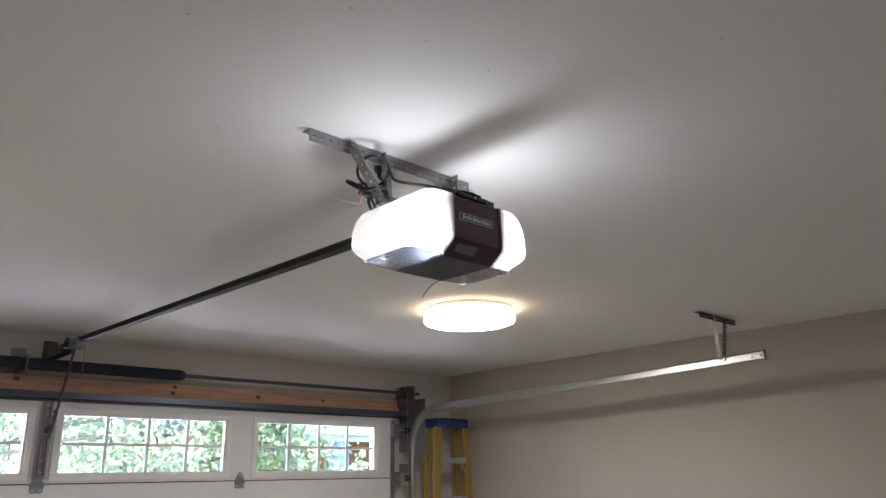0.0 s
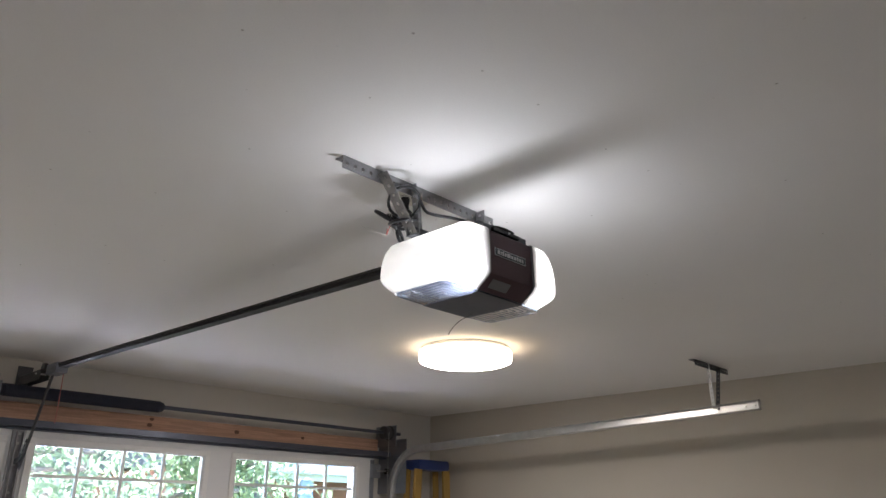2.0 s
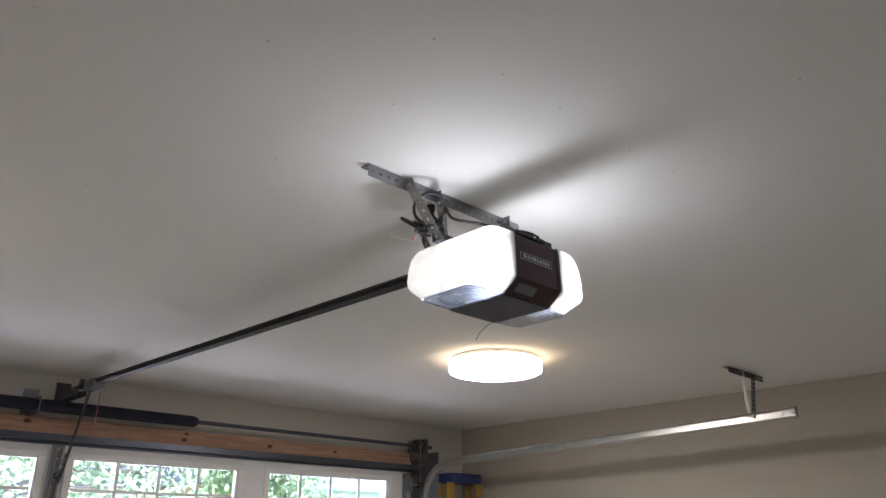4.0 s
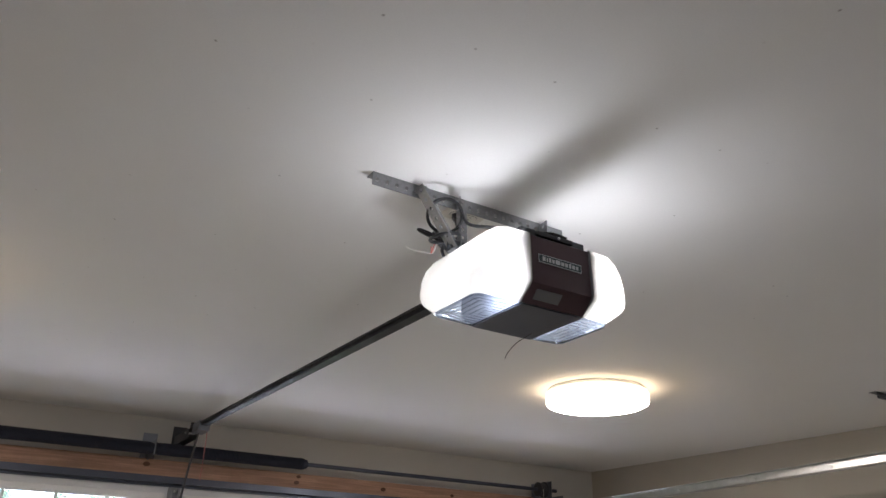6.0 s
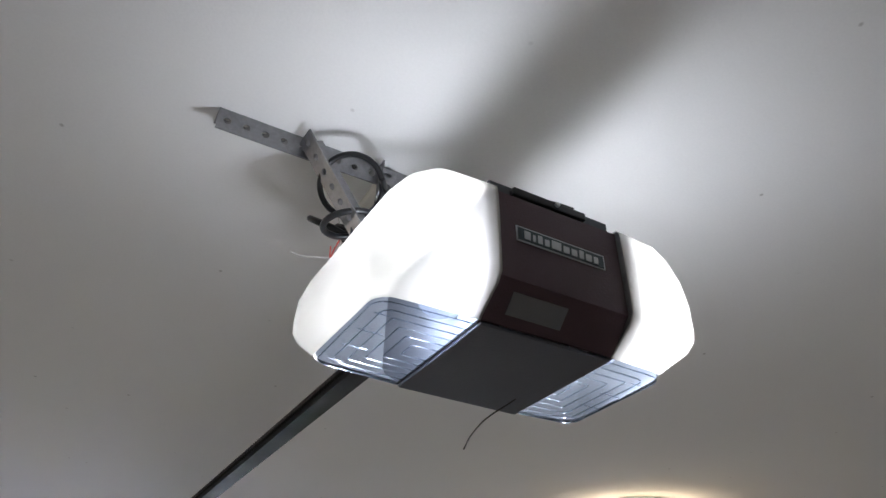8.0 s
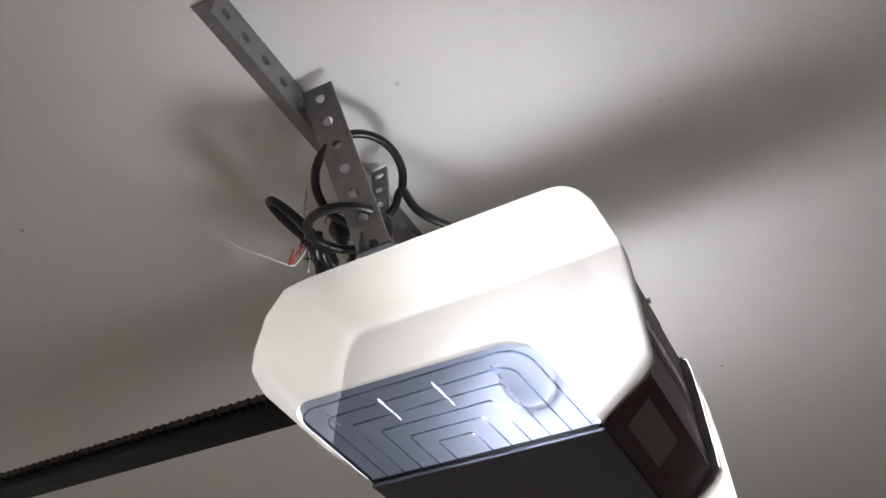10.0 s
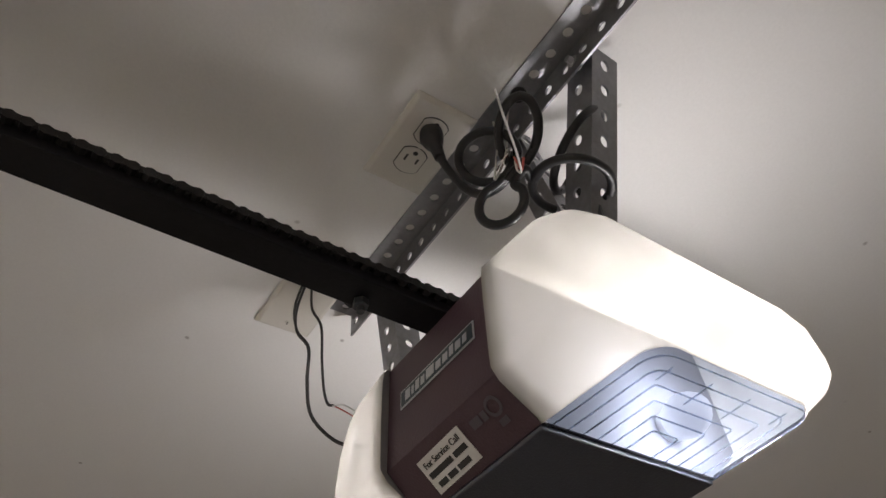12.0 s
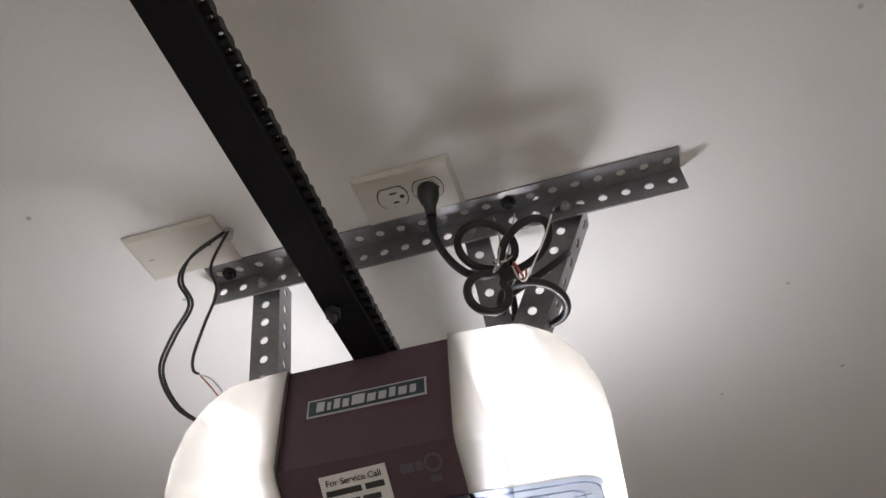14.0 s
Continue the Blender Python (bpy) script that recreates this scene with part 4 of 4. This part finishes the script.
tie = [(-0.068, 0.046, 2.700), (-0.071, 0.050, 2.660), (-0.066, 0.052, 2.632), (-0.060, 0.050, 2.620), (-0.074, 0.046, 2.640), (-0.083, 0.047, 2.668), (-0.090, 0.045, 2.700)]
part("wire_tie", tube(B(), tie, 0.0010, 6, 6), M_TIE, cord, "thin bare wire tie")
part("wire_tie", tube(B(), [(-0.06, 0.048, 2.636), (-0.072, 0.051, 2.630), (-0.080, 0.046, 2.640), (-0.068, 0.043, 2.645), (-0.060, 0.048, 2.632)], 0.0010, 6, 6), M_TIE, cord)
part("loose_wire", tube(B(), [(-0.078, 0.040, 2.632), (-0.082, 0.044, 2.612), (-0.088, 0.046, 2.604), (-0.100, 0.060, 2.609), (-0.118, 0.085, 2.619), (-0.128, 0.098, 2.630)], 0.0010, 6, 6), M_WIREWHITE, cord, "thin white loose wire")
part("loose_wire", tube(B(), [(-0.080, 0.042, 2.634), (-0.085, 0.045, 2.618), (-0.089, 0.046, 2.604), (-0.091, 0.043, 2.620)], 0.0011, 6, 6), M_WIRERED, cord, "thin red loose wire")
cord.location.x = 0.006
out.location.x = 0.006

# control wires by the blank plate
wires = thing("control_wire", "thin dark control wires from the ceiling down to the opener", "cable")
k0 = Vector((0.223, 0.073, H - 0.002))
w1 = [k0, (0.228, 0.080, 2.735), (0.262, 0.078, 2.712), (0.275, 0.070, 2.690), (0.262, 0.060, 2.660), (0.282, 0.050, 2.630), (0.298, 0.035, 2.600), (0.288, 0.010, 2.570), (0.262, -0.010, 2.552)]
w2 = [k0 + Vector((0.003, 0, 0)), (0.226, 0.084, 2.732), (0.256, 0.083, 2.710), (0.268, 0.073, 2.686), (0.256, 0.062, 2.657), (0.275, 0.052, 2.627), (0.292, 0.037, 2.597), (0.282, 0.012, 2.567), (0.256, -0.008, 2.549)]
w3 = [k0 + Vector((-0.003, 0, 0)), (0.222, 0.078, 2.735), (0.238, 0.070, 2.700), (0.231, 0.060, 2.670), (0.245, 0.050, 2.635), (0.257, 0.040, 2.607), (0.258, 0.034, 2.592), (0.253, 0.030, 2.588)]
for w in (w1, w2, w3):
    part("wire", tube(B(), w, 0.0016, 6, 6), M_WIREGREY, wires)
part("wire_end", tube(B(), [(0.253, 0.030, 2.588), (0.246, 0.020, 2.580), (0.237, 0.008, 2.568)], 0.0008, 6, 6), M_WIRERED, wires, "stripped red wire end")
part("wire_end", tube(B(), [(0.253, 0.031, 2.587), (0.242, 0.022, 2.584), (0.233, 0.008, 2.572)], 0.0008, 6, 6), M_WIREWHITE, wires, "stripped white wire end")
part("crimp", cyl(B(), k0 + Vector((0, 0, 0.001)), k0 + Vector((0.0, 0.0, -0.010)), 0.006, 10), M_GALV, wires, "small metal staple")
wires.location = (0.012, 0.008, 0)
aerial = thing("antenna_wire", "thin dark antenna wire hanging under the opener", "cable")
part("wire", tube(B(), [(0.140, -0.050, 2.4225), (0.132, -0.044, 2.416), (0.110, -0.028, 2.398), (0.096, -0.016, 2.378), (0.090, -0.010, 2.362)], 0.0009, 6, 6), M_WIREGREY, aerial)

# ---------------------------------------------------------------- outside
M_GRASS = mat("grass", (0.07, 0.11, 0.03), 0.9, 0, 0.4, 0.8, 30, 0.4)
M_DRIVE = mat("driveway", (0.62, 0.52, 0.47), 0.8, 0, 0.12, 0.7, 40, 0.3)
M_LEAF = mat("leaf", (0.105, 0.15, 0.085), 0.5, 0, 0.45, 1.1, 9, 0)
M_LEAF2 = mat("young_leaf", (0.12, 0.15, 0.04), 0.5, 0, 0.4, 1.1, 9, 0)
for lm in (M_LEAF, M_LEAF2):
    nt = lm.node_tree
    t = nt.nodes.new("ShaderNodeBsdfTranslucent")
    t.inputs["Color"].default_value = (0.40, 0.47, 0.28, 1)
    mx = nt.nodes.new("ShaderNodeMixShader")
    mx.inputs[0].default_value = 0.5
    nt.links.new(nt.nodes["Principled BSDF"].outputs[0], mx.inputs[1])
    nt.links.new(t.outputs[0], mx.inputs[2])
    nt.links.new(mx.outputs[0], nt.nodes["Material Output"].inputs["Surface"])
M_BARK = mat("bark", (0.20, 0.16, 0.13), 0.9, 0, 0.3, 4, 40, 0.8)
M_BRICK = mat("red_brick", (0.36, 0.16, 0.11), 0.85, 0, 0.25, 2, 40, 0.5)
M_MORTAR = mat("mortar", (0.45, 0.42, 0.38), 0.9)
M_ROOF = mat("shingle", (0.09, 0.085, 0.09), 0.85, 0, 0.25, 2, 40, 0.4)
M_BLUE = mat("blue_grey_paint", (0.30, 0.36, 0.50), 0.6, 0, 0.08)
M_TRIM = mat("house_trim", (0.75, 0.75, 0.74), 0.6, 0, 0.05)
tagged(part("ground", box(B(), -60, 70, YN + T + 0.002, 130, -0.5, -0.04), M_GRASS), "green lawn outside the garage", "ground", kind="structure")
tagged(part("driveway", box(B(), -3.4, 3.6, YN + T + 0.004, 26, -0.036, -0.012), M_DRIVE), "pale concrete driveway in the sun", "driveway", kind="structure")


def tree(x, y, height, spread, leafmat, count, seed, low=1.2):
    rnd = random.Random(seed)
    t = thing("tree", "leafy green garden tree in sunlight", "tree", "garden trees")
    bm = B()
    n = 10
    rings = []
    for k in range(9):
        f = k / 8
        r = 0.20 * (1 - 0.75 * f) + (0.10 if k == 0 else 0)
        rings.append([(x + 0.25 * math.sin(2.1 * f + seed) + r * math.cos(2 * math.pi * i / n), y + 0.2 * math.sin(1.7 * f) + r * math.sin(2 * math.pi * i / n), -0.05 + f * height * 0.85) for i in range(n)])
    loft(bm, rings)
    clumps = []
    for k in range(16):
        a, f = rnd.uniform(0, 2 * math.pi), rnd.uniform(0.22, 0.9)
        z0 = height * f * 0.8
        d = spread * rnd.uniform(0.45, 1.0) * (1.1 - 0.5 * abs(f - 0.5))
        p0 = Vector((x + 0.25 * math.sin(2.1 * f + seed), y + 0.2 * math.sin(1.7 * f), z0))
        p2 = p0 + Vector((d * math.cos(a), d * math.sin(a), rnd.uniform(0.1, 0.9)))
        p1 = (p0 + p2) / 2 + Vector((0, 0, rnd.uniform(-0.1, 0.3)))
        tube(bm, [p0, p1, p2], 0.035, 6, 4)
        clumps += [p2, p1, (p1 + p2) / 2]
    part("trunk", bm, M_BARK, t, smooth=True)
    verts, faces = [], []
    for k in range(count):
        c = clumps[rnd.randrange(len(clumps))] + Vector((rnd.gauss(0, 0.42), rnd.gauss(0, 0.42), rnd.gauss(0, 0.34)))
        if c.z < low:
            continue
        s1 = rnd.uniform(0.045, 0.095)
        m = Euler((rnd.uniform(-1.2, 1.2), rnd.uniform(-1.2, 1.2), rnd.uniform(0, 6.28))).to_matrix()
        b0 = len(verts)
        verts += [tuple(c + m @ Vector(v) * s1) for v in ((-1, 0, 0), (0, -0.45, 0.1), (1, 0, 0), (0, 0.45, 0.1))]
        faces.append((b0, b0 + 1, b0 + 2, b0 + 3))
    me = bpy.data.meshes.new("crown")
    me.from_pydata(verts, [], faces)
    me.materials.append(leafmat)
    cr = new("crown", me)
    cr.parent = t
    tagged(cr, kind="stuff")


tree(1.2, 9.0, 5.2, 1.9, M_LEAF, 5200, 3, 1.7)
tree(3.6, 11.0, 6.0, 2.2, M_LEAF, 5400, 5, 1.6)
tree(5.6, 9.6, 5.0, 1.5, M_LEAF2, 7000, 8, 1.4)
tree(-2.2, 12.5, 6.5, 2.4, M_LEAF, 5200, 11, 1.6)
tree(6.2, 19.0, 8.0, 3.2, M_LEAF2, 6000, 14, 1.6)
tree(0.0, 22.0, 9.0, 3.6, M_LEAF, 6000, 17, 1.6)
house = thing("neighbour_house", "red brick house across the street with white porch posts", "house")
hx0, hx1, hy = 7.4, 17.0, 15.0
part("wall", box(B(), hx0, hx1, hy, hy + 7, -0.05, 3.2), M_BRICK, house, "red brick wall")
bm = B()
loft(bm, [[(x, hy - 2.2, 3.05), (x, hy + 3.5, 5.6), (x, hy + 9.0, 3.05)] for x in (hx0 - 0.5, hx1 + 0.5)])
part("roof", bm, M_ROOF, house, "dark shingle roof")
part("fascia", box(B(), hx0 - 0.5, hx1 + 0.5, hy - 2.24, hy - 2.2, 2.85, 3.06), M_TRIM, house, "white fascia board")
part("porch_beam", box(B(), hx0 - 0.3, hx1, hy - 2.0, hy - 1.8, 2.72, 2.90), M_TRIM, house, "white porch beam")
for x, w, pm, tint in ((8.05, 0.05, M_TRIM, "slim white porch post"), (9.05, 0.17, M_BLUE, "broad blue-grey porch pillar"), (11.2, 0.17, M_BLUE, "broad blue-grey porch pillar")):
    part("porch_post", box(B(), x - w, x + w, hy - 1.9 - w, hy - 1.9 + w, -0.05, 2.72), pm, house, tint, bevel=0.02)
